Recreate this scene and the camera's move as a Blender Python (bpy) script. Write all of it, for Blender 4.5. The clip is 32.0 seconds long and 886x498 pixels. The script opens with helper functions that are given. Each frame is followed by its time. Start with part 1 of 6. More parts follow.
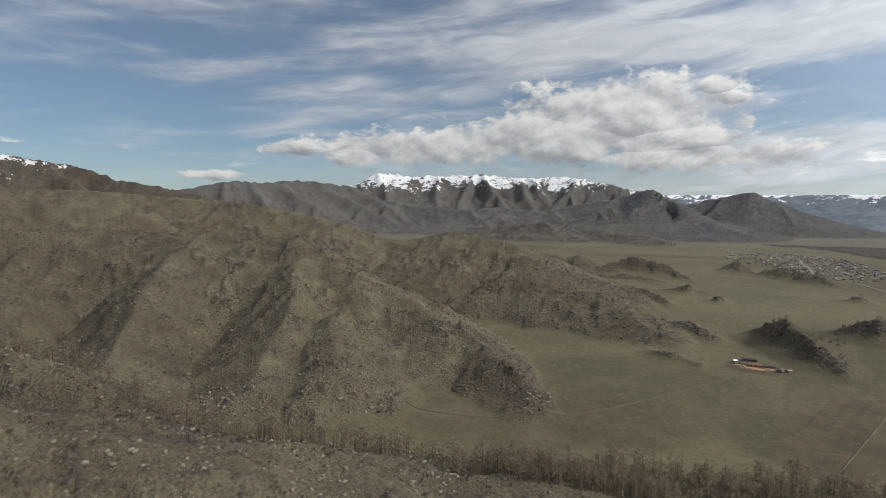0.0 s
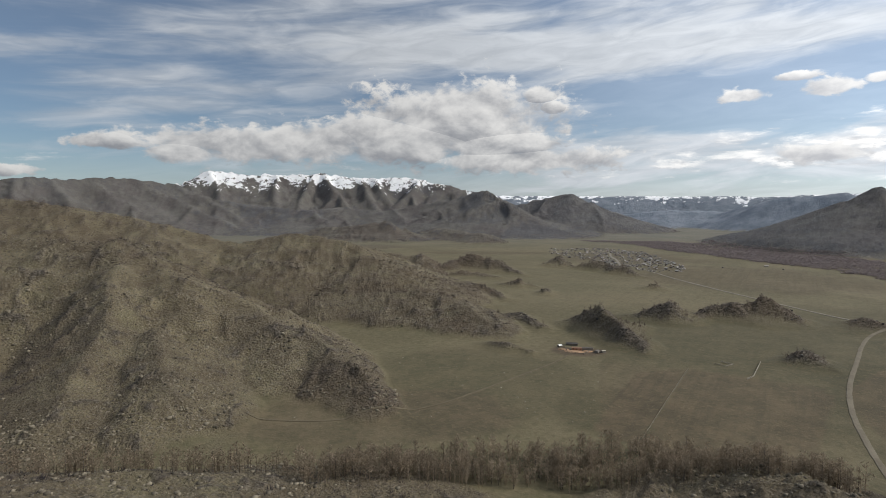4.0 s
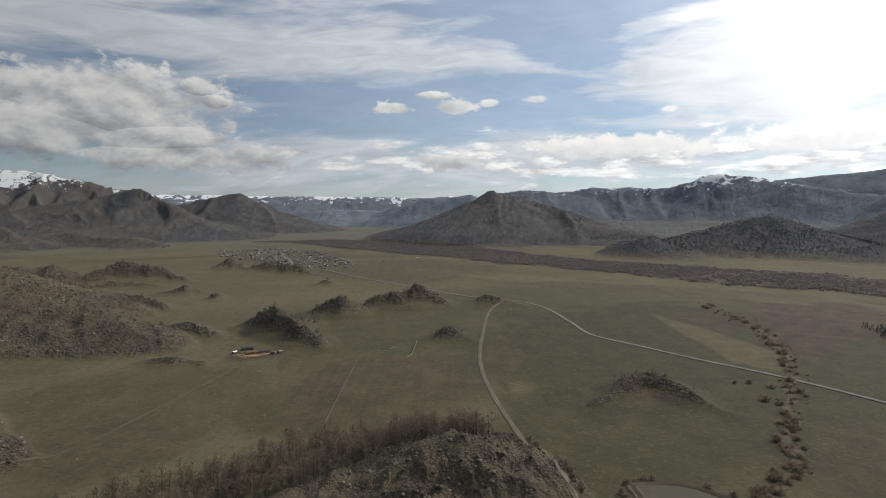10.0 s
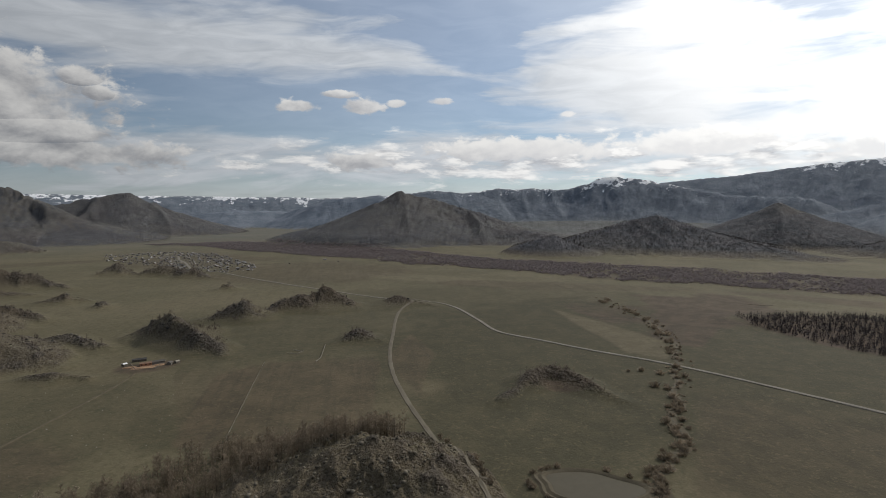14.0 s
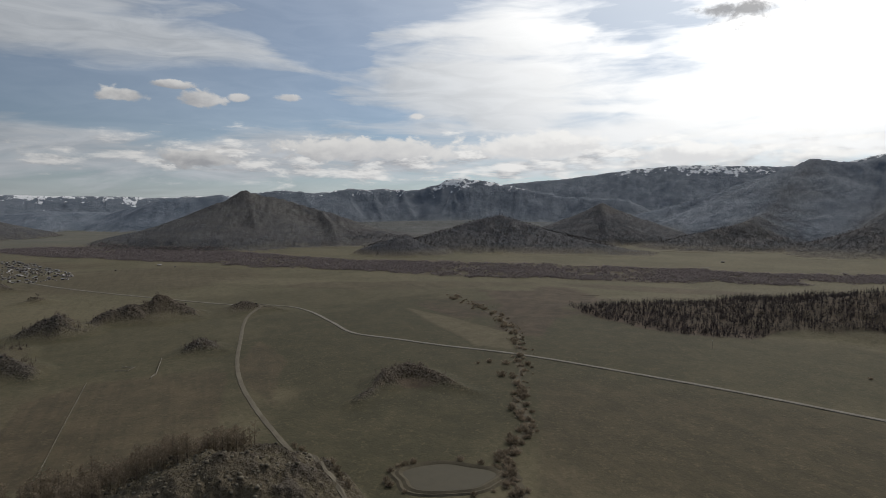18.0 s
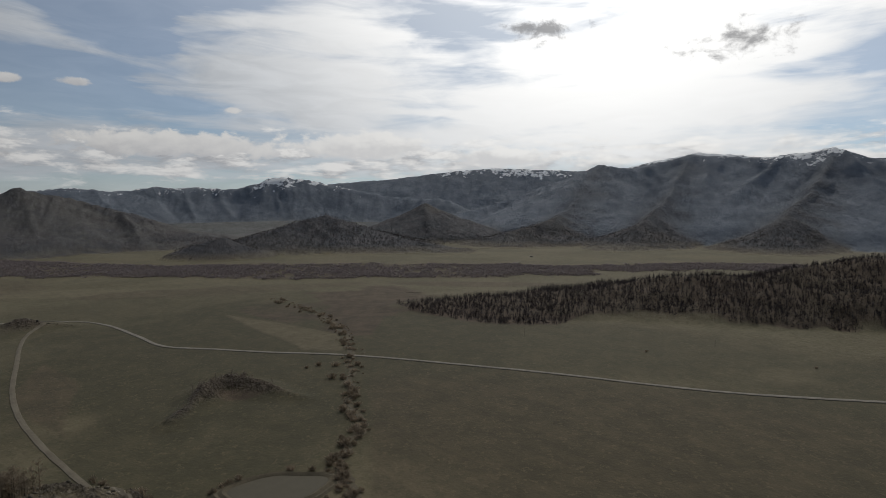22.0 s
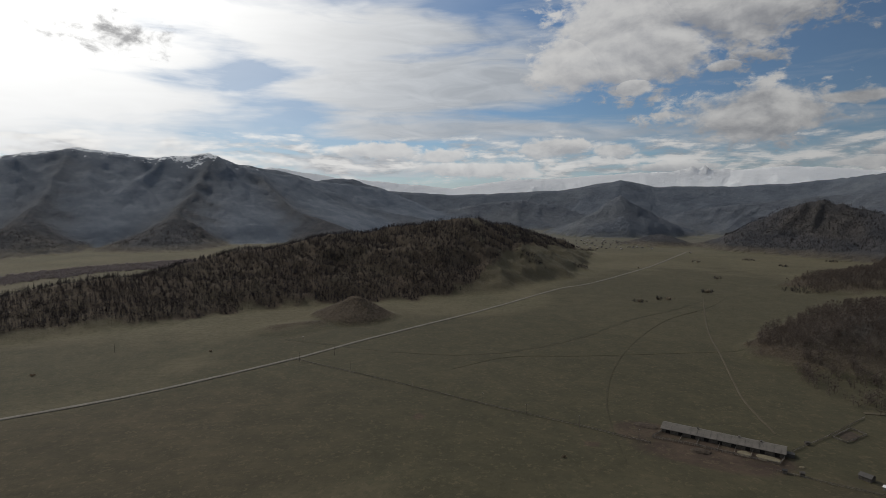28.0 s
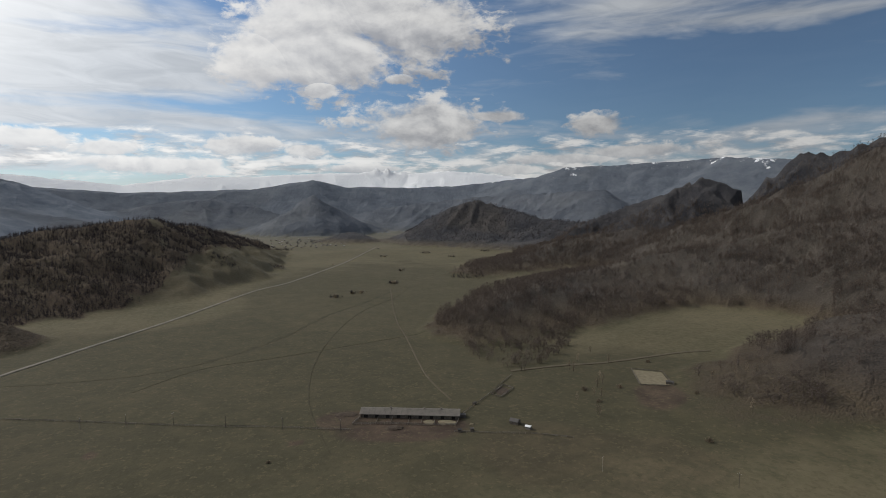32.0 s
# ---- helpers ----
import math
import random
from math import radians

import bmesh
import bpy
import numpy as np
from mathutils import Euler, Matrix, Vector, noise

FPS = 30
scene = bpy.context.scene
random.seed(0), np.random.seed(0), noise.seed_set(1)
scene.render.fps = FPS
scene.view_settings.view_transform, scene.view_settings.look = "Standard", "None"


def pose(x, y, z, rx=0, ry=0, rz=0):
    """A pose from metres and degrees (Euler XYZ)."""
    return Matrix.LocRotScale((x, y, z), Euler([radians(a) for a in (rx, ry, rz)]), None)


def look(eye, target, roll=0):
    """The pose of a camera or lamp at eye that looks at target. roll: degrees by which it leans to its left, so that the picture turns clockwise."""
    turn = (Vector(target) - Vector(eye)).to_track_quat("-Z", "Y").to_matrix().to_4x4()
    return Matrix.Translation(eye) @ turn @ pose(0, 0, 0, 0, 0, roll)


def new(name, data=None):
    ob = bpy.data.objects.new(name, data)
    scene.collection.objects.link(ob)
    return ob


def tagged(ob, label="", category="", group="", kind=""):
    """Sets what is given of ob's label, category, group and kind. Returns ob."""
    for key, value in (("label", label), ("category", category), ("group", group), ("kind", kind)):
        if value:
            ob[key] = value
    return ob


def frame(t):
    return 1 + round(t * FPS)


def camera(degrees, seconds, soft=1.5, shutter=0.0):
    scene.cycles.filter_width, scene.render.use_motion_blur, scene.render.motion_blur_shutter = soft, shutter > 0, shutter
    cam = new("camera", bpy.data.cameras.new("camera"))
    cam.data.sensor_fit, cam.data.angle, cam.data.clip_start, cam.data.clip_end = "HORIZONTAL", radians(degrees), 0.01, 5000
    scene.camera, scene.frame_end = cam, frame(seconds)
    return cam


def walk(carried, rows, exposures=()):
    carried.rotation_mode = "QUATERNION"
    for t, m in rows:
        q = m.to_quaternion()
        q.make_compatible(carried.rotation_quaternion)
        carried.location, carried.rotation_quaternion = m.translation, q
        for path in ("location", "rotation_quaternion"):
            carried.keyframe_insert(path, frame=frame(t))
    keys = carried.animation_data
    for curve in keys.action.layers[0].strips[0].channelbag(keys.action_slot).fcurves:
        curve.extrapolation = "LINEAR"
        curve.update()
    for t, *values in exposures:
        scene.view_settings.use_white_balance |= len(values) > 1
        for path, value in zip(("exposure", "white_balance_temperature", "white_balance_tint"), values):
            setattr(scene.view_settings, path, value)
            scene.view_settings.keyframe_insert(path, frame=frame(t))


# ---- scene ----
cam = camera(77.25, 32.0, soft=0.9)
EYE = 150.0
# a hovering drone that turns to its right: seconds, pitch, roll, yaw
ROWS = [
    (0.0, -4.51, 0.01, -0.00),
    (0.5, -4.55, 0.02, -2.42),
    (1.0, -4.53, -0.01, -4.44),
    (1.5, -4.53, -0.04, -6.80),
    (2.0, -4.54, -0.00, -9.21),
    (2.5, -4.55, 0.01, -11.33),
    (3.0, -4.54, 0.01, -12.85),
    (3.5, -4.52, 0.01, -14.39),
    (5.5, -4.49, 0.04, -22.54),
    (6.0, -4.46, 0.06, -25.16),
    (6.5, -4.47, 0.05, -27.95),
    (7.0, -4.49, 0.03, -30.80),
    (7.5, -4.51, 0.02, -33.48),
    (8.0, -4.52, -0.01, -36.48),
    (8.5, -4.55, -0.03, -39.38),
    (9.0, -4.54, -0.02, -42.64),
    (9.5, -4.56, 0.02, -46.05),
    (10.0, -4.53, 0.03, -49.16),
    (10.5, -4.56, 0.01, -51.44),
    (11.0, -4.55, 0.02, -53.63),
    (11.5, -4.55, 0.04, -54.86),
    (12.0, -4.53, 0.06, -55.53),
    (12.5, -4.52, 0.05, -56.08),
    (13.0, -4.51, 0.04, -56.47),
    (13.5, -4.49, 0.02, -57.31),
    (15.5, -4.48, 0.01, -63.67),
    (16.0, -4.48, 0.02, -65.57),
    (16.5, -4.48, 0.01, -67.64),
    (17.0, -4.46, 0.02, -69.75),
    (17.5, -4.46, -0.02, -71.74),
    (18.0, -4.45, -0.02, -73.72),
    (18.5, -4.45, -0.02, -75.51),
    (19.0, -4.45, -0.02, -77.23),
    (19.5, -4.45, -0.01, -79.37),
    (20.0, -4.46, -0.03, -81.69),
    (20.5, -4.46, -0.03, -84.15),
    (21.0, -4.45, -0.02, -86.60),
    (21.5, -4.45, -0.00, -89.27),
    (22.0, -4.45, 0.00, -91.49),
    (22.5, -4.44, -0.02, -93.32),
    (23.0, -4.42, -0.02, -95.86),
    (23.5, -4.43, 0.02, -99.86),
    (24.0, -4.46, 0.01, -104.74),
    (24.5, -4.44, 0.01, -109.81),
    (25.0, -4.47, 0.01, -115.22),
    (25.5, -4.49, -0.02, -120.77),
    (27.5, -4.49, -0.01, -142.96),
    (28.0, -4.51, -0.02, -149.08),
    (28.5, -4.52, -0.03, -154.80),
    (29.0, -4.52, -0.03, -159.12),
    (29.5, -4.52, -0.02, -160.31),
    (30.0, -4.54, -0.05, -163.11),
    (30.5, -4.54, -0.01, -167.47),
    (31.0, -4.54, -0.00, -171.40),
    (31.5, -4.56, -0.02, -176.21),
    (32.0, -4.56, -0.03, -179.88),
]
EXPOSURES = [(0.0, 0.0), (6.0, -0.05), (9.0, -0.3), (13.0, -0.5), (16.0, -0.7), (19.0, -0.9), (23.0, -1.1), (28.0, -1.02), (30.0, -0.8), (32.0, -0.55)]
walk(cam, [(t, pose(0, 0, EYE, 90 + pitch, roll, yaw)) for t, pitch, roll, yaw in ROWS], EXPOSURES)

# ---- light and sky ----
SUN_BEARING, SUN_HEIGHT = 108.0, 36.0


def bearing(b, r, z=0.0):
    """A place by its bearing from the drone (degrees clockwise from +y), range and height."""
    return Vector((r * math.sin(radians(b)), r * math.cos(radians(b)), z))


sun_way = bearing(SUN_BEARING, math.cos(radians(SUN_HEIGHT)), math.sin(radians(SUN_HEIGHT)))
sun = new("sun", bpy.data.lights.new("sun", "SUN"))
sun.data.energy, sun.data.angle, sun.data.color = 2.75, radians(0.6), (1.0, 0.93, 0.81)
sun.matrix_world = look(sun_way * 800, (0, 0, 0))


class Nodes:
    """Short ways to wire a node tree."""

    def __init__(self, tree):
        self.tree = tree
        tree.nodes.clear()

    def node(self, kind, **sets):
        n = self.tree.nodes.new(kind)
        for key, value in sets.items():
            setattr(n, key, value)
        return n

    def plug(self, socket, value):
        if isinstance(value, bpy.types.NodeSocket):
            self.tree.links.new(value, socket)
        else:
            socket.default_value = value

    def math(self, op, a, b=0.0, c=0.0, clamp=False):
        n = self.node("ShaderNodeMath", operation=op, use_clamp=clamp)
        for s, v in zip(n.inputs, (a, b, c)):
            self.plug(s, v)
        return n.outputs[0]

    def vec(self, op, a, b=(0, 0, 0), out=0):
        n = self.node("ShaderNodeVectorMath", operation=op)
        self.plug(n.inputs[0], a)
        if op == "SCALE":
            self.plug(n.inputs["Scale"], b)
        elif op not in ("LENGTH", "NORMALIZE"):
            self.plug(n.inputs[1], b)
        return n.outputs[out]

    def join(self, x, y, z=0.0):
        n = self.node("ShaderNodeCombineXYZ")
        for s, v in zip(n.inputs, (x, y, z)):
            self.plug(s, v)
        return n.outputs[0]

    def noise(self, vector, scale, detail=4.0, rough=0.55, distort=0.0):
        n = self.node("ShaderNodeTexNoise")
        self.plug(n.inputs["Vector"], vector)
        n.inputs["Scale"].default_value, n.inputs["Detail"].default_value = scale, detail
        n.inputs["Roughness"].default_value, n.inputs["Distortion"].default_value = rough, distort
        return n.outputs[0]

    def step(self, x, lo, hi, a=0.0, b=1.0):
        n = self.node("ShaderNodeMapRange", interpolation_type="SMOOTHSTEP")
        for s, v in zip(n.inputs, (x, lo, hi, a, b)):
            self.plug(s, v)
        return n.outputs[0]

    def mix(self, f, a, b, blend="MIX"):
        n = self.node("ShaderNodeMix", data_type="RGBA", blend_type=blend)
        self.plug(n.inputs[0], f)
        for s, v in ((n.inputs[6], a), (n.inputs[7], b)):
            self.plug(s, (*v, 1.0) if isinstance(v, tuple) and len(v) == 3 else v)
        return n.outputs[2]

    def fmix(self, f, a, b):
        n = self.node("ShaderNodeMix", data_type="FLOAT")
        for s, v in ((n.inputs[0], f), (n.inputs[2], a), (n.inputs[3], b)):
            self.plug(s, v)
        return n.outputs[0]


world = bpy.data.worlds.new("sky")
scene.world = world
world.use_nodes = True
w = Nodes(world.node_tree)
way = w.vec("NORMALIZE", w.node("ShaderNodeTexCoord").outputs["Generated"])
axes = w.node("ShaderNodeSeparateXYZ")
w.plug(axes.inputs[0], way)
wx, wy, wz = axes.outputs
up = w.math("MULTIPLY", w.math("ARCSINE", wz), 57.2958)
turn = w.math("MULTIPLY", w.math("ARCTAN2", wx, wy), 57.2958)
turn = w.math("ADD", turn, w.math("MULTIPLY", w.math("LESS_THAN", turn, -70.0), 360.0))
flat = w.join(turn, up)
sky = w.node("ShaderNodeTexSky", sky_type="NISHITA", sun_disc=False, sun_elevation=radians(SUN_HEIGHT),
             sun_rotation=radians(SUN_BEARING), air_density=1.0, dust_density=0.5, ozone_density=2.0, altitude=1000.0)
blue = w.vec("MULTIPLY", sky.outputs[0], (0.070, 0.084, 0.094))
blue = w.mix(w.step(turn, 150.0, 60.0, 0.0, 0.30), blue, (0.33, 0.355, 0.37))
near_sun = w.vec("DOT_PRODUCT", way, tuple(sun_way), 1)
glow = w.step(near_sun, 0.67, 1.02)
blue = w.mix(w.math("MULTIPLY", glow, 0.6), blue, (0.42, 0.50, 0.60))
glow2 = w.math("POWER", w.math("MAXIMUM", near_sun, 0.0), 14.0)
# thin high cloud: sheets (+) and blue gaps (-) as bearing, height, half width, half height (degrees), slope and weight
SHEETS = [(14, 15.2, 23, 3.4, 0.06, 0.85), (-12, 10.2, 13, 2.4, 0.10, 0.65), (-24, 12.4, 9, 1.1, 0.16, 0.6), (-17, 7.3, 10, 1.1, 0.0, 0.6), (36, 14.9, 27, 3.5, -0.02, 1.1), (30, 19.5, 24, 2.0, 0.0, 0.5),
          (38, 4.2, 22, 2.3, 0.0, 1.0), (60, 5.2, 12, 2.6, 0.0, 0.9), (78, 5.6, 20, 3.4, 0.0, 0.8), (80, 14.0, 14, 7.0, 0.0, 1.2), (72, 11.2, 12, 3.6, -0.06, 0.9), (90, 9.0, 16, 4.0, 0.0, 0.7), (106, 12.5, 18, 10.0, 0.0, 1.2), (119, 9.0, 15, 7.0, 0.0, 1.0),
          (122, 17.0, 15, 5.0, 0.0, 1.1), (141, 16.6, 13, 4.6, 0.0, 1.1), (148, 11.4, 18, 3.6, 0.08, 1.3), (143, 14.0, 14, 5.5, 0.0, 0.6), (152, 7.5, 20, 1.2, 0.0, 0.8), (146, 4.0, 16, 1.6, 0.0, 0.6), (205, 16.6, 16, 2.6, -0.04, 0.75), (186, 8.4, 7, 0.8, 0.0, 0.5), (190, 12.3, 20, 1.2, 0.0, 0.3),
          (-26, 9.0, 24, 9.0, 0.0, -0.55), (46, 9.0, 19, 2.1, -0.02, -0.9), (61, 17.2, 7, 4.4, -0.30, -1.0), (57, 10.6, 9, 2.3, 0.0, -0.8), (94, 16.8, 6.5, 3.0, -0.05, -0.75),
          (131, 12.4, 7.5, 2.0, 0.05, -0.5), (131, 8.0, 9, 1.6, 0.0, -0.5), (178, 12.0, 18, 6.0, 0.0, -0.7), (204, 11.0, 22, 5.0, 0.0, -1.0), (148, 15.2, 8, 1.2, 0.06, -0.3), (141, 6.2, 12, 1.0, 0.0, -0.4)]
slant = w.math("MULTIPLY", w.math("MINIMUM", turn, 50.0), 0.07)
drawn = w.join(turn, w.math("SUBTRACT", up, slant))
drift = w.noise(w.vec("MULTIPLY", drawn, (0.05, 0.22, 1.0)), 1.0, 5.0, 0.6, 0.4)
drift_b = w.noise(w.vec("ADD", w.vec("MULTIPLY", drawn, (0.06, 0.30, 1.0)), (31.0, 7.0, 0.0)), 1.0, 5.0, 0.6, 0.4)
pulled = w.vec("ADD", flat, w.join(w.math("MULTIPLY", w.math("SUBTRACT", drift_b, 0.5), 14.0), w.math("MULTIPLY", w.math("SUBTRACT", drift, 0.5), 4.5)))
amount = 0.0
for b, e, hw, hh, slope, weight in SHEETS:
    q = w.vec("SUBTRACT", pulled, (b, e, 0))
    q = w.join(w.vec("DOT_PRODUCT", q, (1 / hw, 0, 0), 1), w.vec("DOT_PRODUCT", q, (-slope / hh, 1 / hh, 0), 1))
    amount = w.math("MULTIPLY_ADD", w.math("SUBTRACT", 1.0, w.vec("DOT_PRODUCT", q, q, 1), clamp=True), weight, amount)
streak = w.noise(w.vec("MULTIPLY", drawn, (0.060, 0.42, 1.0)), 1.0, 6.0, 0.52, 0.5)
wisps = w.noise(w.vec("MULTIPLY", drawn, (0.16, 0.75, 1.0)), 1.0, 6.0, 0.56, 0.9)
amount = w.math("MULTIPLY_ADD", w.step(up, 20.0, 34.0), 0.55, amount)
veil = w.math("ADD", w.math("MULTIPLY_ADD", amount, 0.50, 0.42), w.math("ADD", w.math("MULTIPLY_ADD", streak, 1.5, -0.75), w.math("MULTIPLY_ADD", wisps, 0.45, -0.225)))
veil = w.step(veil, 0.12, 1.0, 0.0, 0.97)
veil = w.math("MAXIMUM", veil, w.math("MULTIPLY", w.step(turn, 10.0, 50.0), w.step(turn, 165.0, 130.0, 0.06, 0.30)))
haze = w.math("MULTIPLY", w.step(up, 7.0, 0.0), w.step(turn, -40.0, 30.0, 0.25, 0.65))
haze = w.math("MULTIPLY", haze, w.step(turn, 175.0, 150.0, 0.7, 1.0))
veil = w.math("MAXIMUM", veil, haze)
white = w.mix(w.step(wisps, 0.25, 0.75), (0.50, 0.535, 0.58), (0.66, 0.695, 0.74))
white = w.mix(glow, white, (1.2, 1.19, 1.17))
white = w.mix(glow2, white, (2.4, 2.37, 2.3))
colour = w.mix(veil, blue, white)
# heaped clouds: bearing, height, half width, half height (degrees)
HEAPS = [(66.0, 5.6, 9.0, 1.3), (84.0, 6.0, 8.0, 1.5), (97.0, 4.8, 7.0, 1.2), (18.0, 8.6, 12.0, 4.4), (12.0, 6.6, 13.0, 3.2), (-4.0, 5.8, 10.0, 2.0), (4.0, 6.2, 9.0, 2.4), (-15.0, 5.6, 3.0, 0.8), (-8.5, 5.0, 4.0, 1.2), (22.0, 6.0, 8.0, 2.2), (24.0, 4.6, 12.0, 1.5), (25.6, 10.8, 2.2, 1.0), (27.0, 9.6, 1.6, 0.8), (44.4, 9.7, 2.3, 0.7), (50.6, 9.8, 2.3, 0.8), (48.0, 10.9, 1.8, 0.4), (54.0, 10.2, 1.3, 0.5),
         (58.4, 10.4, 1.6, 0.5), (49.8, 4.4, 4.0, 0.9), (71.0, 9.0, 1.2, 0.45), (-22.5, 2.9, 3.0, 0.5),
         (168.0, 16.0, 10.0, 6.4), (175.0, 18.0, 10.5, 5.2), (162.0, 13.6, 4.5, 3.6), (178.0, 8.2, 8.5, 2.8), (185.5, 8.9, 4.0, 0.8), (195.4, 7.9, 3.4, 1.3), (160.3, 5.5, 4.5, 1.3), (166.0, 5.4, 2.4, 0.9), (143.0, 5.5, 4.2, 0.9), (149.0, 5.0, 3.0, 0.8), (153.0, 3.6, 8.0, 1.0), (167.8, 11.2, 2.2, 1.0), (175.3, 12.4, 1.6, 0.6), (192.0, 4.6, 7.0, 0.8), (198.5, 5.2, 7.0, 0.9), (187.0, 3.6, 4.0, 0.6), (172.0, 3.6, 5.0, 0.6)]
billow = w.noise(w.vec("MULTIPLY", flat, (1.0, 1.6, 1.0)), 0.17, 9.0, 0.58, 0.2)
best, high = -5.0, 0.0
for b, e, hw, hh in HEAPS:
    q = w.vec("MULTIPLY", w.vec("SUBTRACT", flat, (b, e, 0)), (1 / hw, 1 / hh, 0))
    m = w.math("SUBTRACT", 1.0, w.vec("LENGTH", q, out=1))
    part_y = w.node("ShaderNodeSeparateXYZ")
    w.plug(part_y.inputs[0], q)
    high = w.fmix(w.math("GREATER_THAN", m, best), high, part_y.outputs[1])
    best = w.math("MAXIMUM", best, m)
# rows of low heaps over the far ranges
row = w.math("MULTIPLY", w.step(up, 0.5, 3.5), w.step(up, 9.5, 5.0))
row = w.math("MULTIPLY", row, w.step(turn, 20.0, 60.0, 0.45, 0.95))
rows_noise = w.noise(w.vec("MULTIPLY", flat, (0.55, 2.1, 1.0)), 0.40, 8.0, 0.6, 0.2)
low_heaps = w.math("SUBTRACT", w.math("ADD", w.math("MULTIPLY", row, 0.55), w.math("MULTIPLY", rows_noise, 1.3)), 1.0)
crumb = w.noise(w.vec("MULTIPLY", flat, (1.0, 1.7, 1.0)), 0.62, 7.0, 0.6, 0.3)
heap = w.math("ADD", best, w.math("ADD", w.math("MULTIPLY", w.math("SUBTRACT", billow, 0.45), 1.9), w.math("MULTIPLY", w.math("SUBTRACT", crumb, 0.53), w.step(best, 0.0, 0.5, 2.0, 0.6))))
cover = w.math("MAXIMUM", w.step(heap, 0.02, 0.50), w.step(low_heaps, 0.0, 0.3))
relief = w.noise(w.vec("ADD", w.vec("MULTIPLY", flat, (1.0, 1.6, 1.0)), (0.5, 1.3, 0.0)), 0.17, 9.0, 0.58, 0.2)
lit = w.math("ADD", w.math("MULTIPLY", w.math("SUBTRACT", billow, relief), 2.6), w.math("MULTIPLY", high, 0.38))
lit = w.step(lit, -0.75, 0.65)
puff = w.mix(lit, w.mix(w.step(near_sun, 0.3, 0.95), (0.30, 0.31, 0.34), (0.85, 0.85, 0.86)), (0.86, 0.85, 0.83))
puff = w.mix(w.math("MULTIPLY", w.step(up, 7.5, 4.0), w.step(turn, 130.0, 150.0, 0.0, 0.8)), puff, w.mix(lit, (0.52, 0.54, 0.58), (1.0, 0.99, 0.97)))
rows_up = w.noise(w.vec("ADD", w.vec("MULTIPLY", flat, (0.55, 2.1, 1.0)), (0.25, 1.5, 0.0)), 0.40, 8.0, 0.6, 0.2)
lit_rows = w.step(w.math("SUBTRACT", rows_noise, rows_up), -0.16, 0.14)
row_puff = w.mix(lit_rows, (0.42, 0.43, 0.46), (1.0, 0.99, 0.97))
puff = w.mix(w.math("MULTIPLY", w.step(w.math("SUBTRACT", low_heaps, heap), -0.15, 0.15), 0.85), puff, row_puff)
puff = w.mix(w.math("MULTIPLY", glow, w.step(lit, 0.25, 0.9)), puff, (1.3, 1.29, 1.26))
colour = w.mix(w.math("MULTIPLY", cover, 0.94), colour, puff)
# two small grey clouds that stand against the light
wisp = w.noise(w.vec("MULTIPLY", flat, (1.0, 1.5, 1.0)), 0.45, 7.0, 0.62, 0.3)
for b, e, hw, hh in ((119.0, 14.5, 5.4, 2.0), (101.5, 16.8, 4.4, 1.4)):
    q = w.vec("MULTIPLY", w.vec("SUBTRACT", flat, (b, e, 0)), (1 / hw, 1 / hh, 0))
    m = w.math("ADD", w.math("SUBTRACT", 0.9, w.vec("LENGTH", q, out=1)), w.math("MULTIPLY", w.math("SUBTRACT", wisp, 0.52), 3.4))
    colour = w.mix(w.step(m, 0.0, 0.9, 0.0, 0.85), colour, (0.34, 0.34, 0.35))
# the whole sky brightens towards the sun
colour = w.vec("SCALE", colour, w.step(near_sun, -0.1, 1.0, 1.0, 1.9))
back = w.node("ShaderNodeBackground")
w.plug(back.inputs[0], colour)
back.inputs[1].default_value = 0.84
w.plug(w.node("ShaderNodeOutputWorld").inputs[0], back.outputs[0])


# ---- materials ----
def material(name, base, rough=0.85, metal=0.0, thin=0.0):
    """A material whose base colour (and, if two are given back, height for relief) comes from base(nodes)."""
    m = bpy.data.materials.new(name)
    m.use_nodes = True
    n = Nodes(m.node_tree)
    colour, relief, depth = base(n)
    bsdf = n.node("ShaderNodeBsdfPrincipled")
    n.plug(bsdf.inputs["Base Color"], (*colour, 1.0) if isinstance(colour, tuple) and len(colour) == 3 else colour)
    n.plug(bsdf.inputs["Roughness"], rough)
    bsdf.inputs["Metallic"].default_value = metal
    bsdf.inputs["Specular IOR Level"].default_value = 0.25
    if relief is not None:
        bump = n.node("ShaderNodeBump")
        bump.inputs["Strength"].default_value, bump.inputs["Distance"].default_value = 0.8, depth
        n.plug(bump.inputs["Height"], relief)
        n.plug(bsdf.inputs["Normal"], bump.outputs[0])
    out = bsdf.outputs[0]
    if thin:
        leaf = n.node("ShaderNodeBsdfTranslucent")
        n.plug(leaf.inputs[0], colour)
        both = n.node("ShaderNodeMixShader")
        both.inputs[0].default_value = thin
        n.plug(both.inputs[1], out)
        n.plug(both.inputs[2], leaf.outputs[0])
        out = both.outputs[0]
    n.plug(n.node("ShaderNodeOutputMaterial").inputs[0], out)
    return m


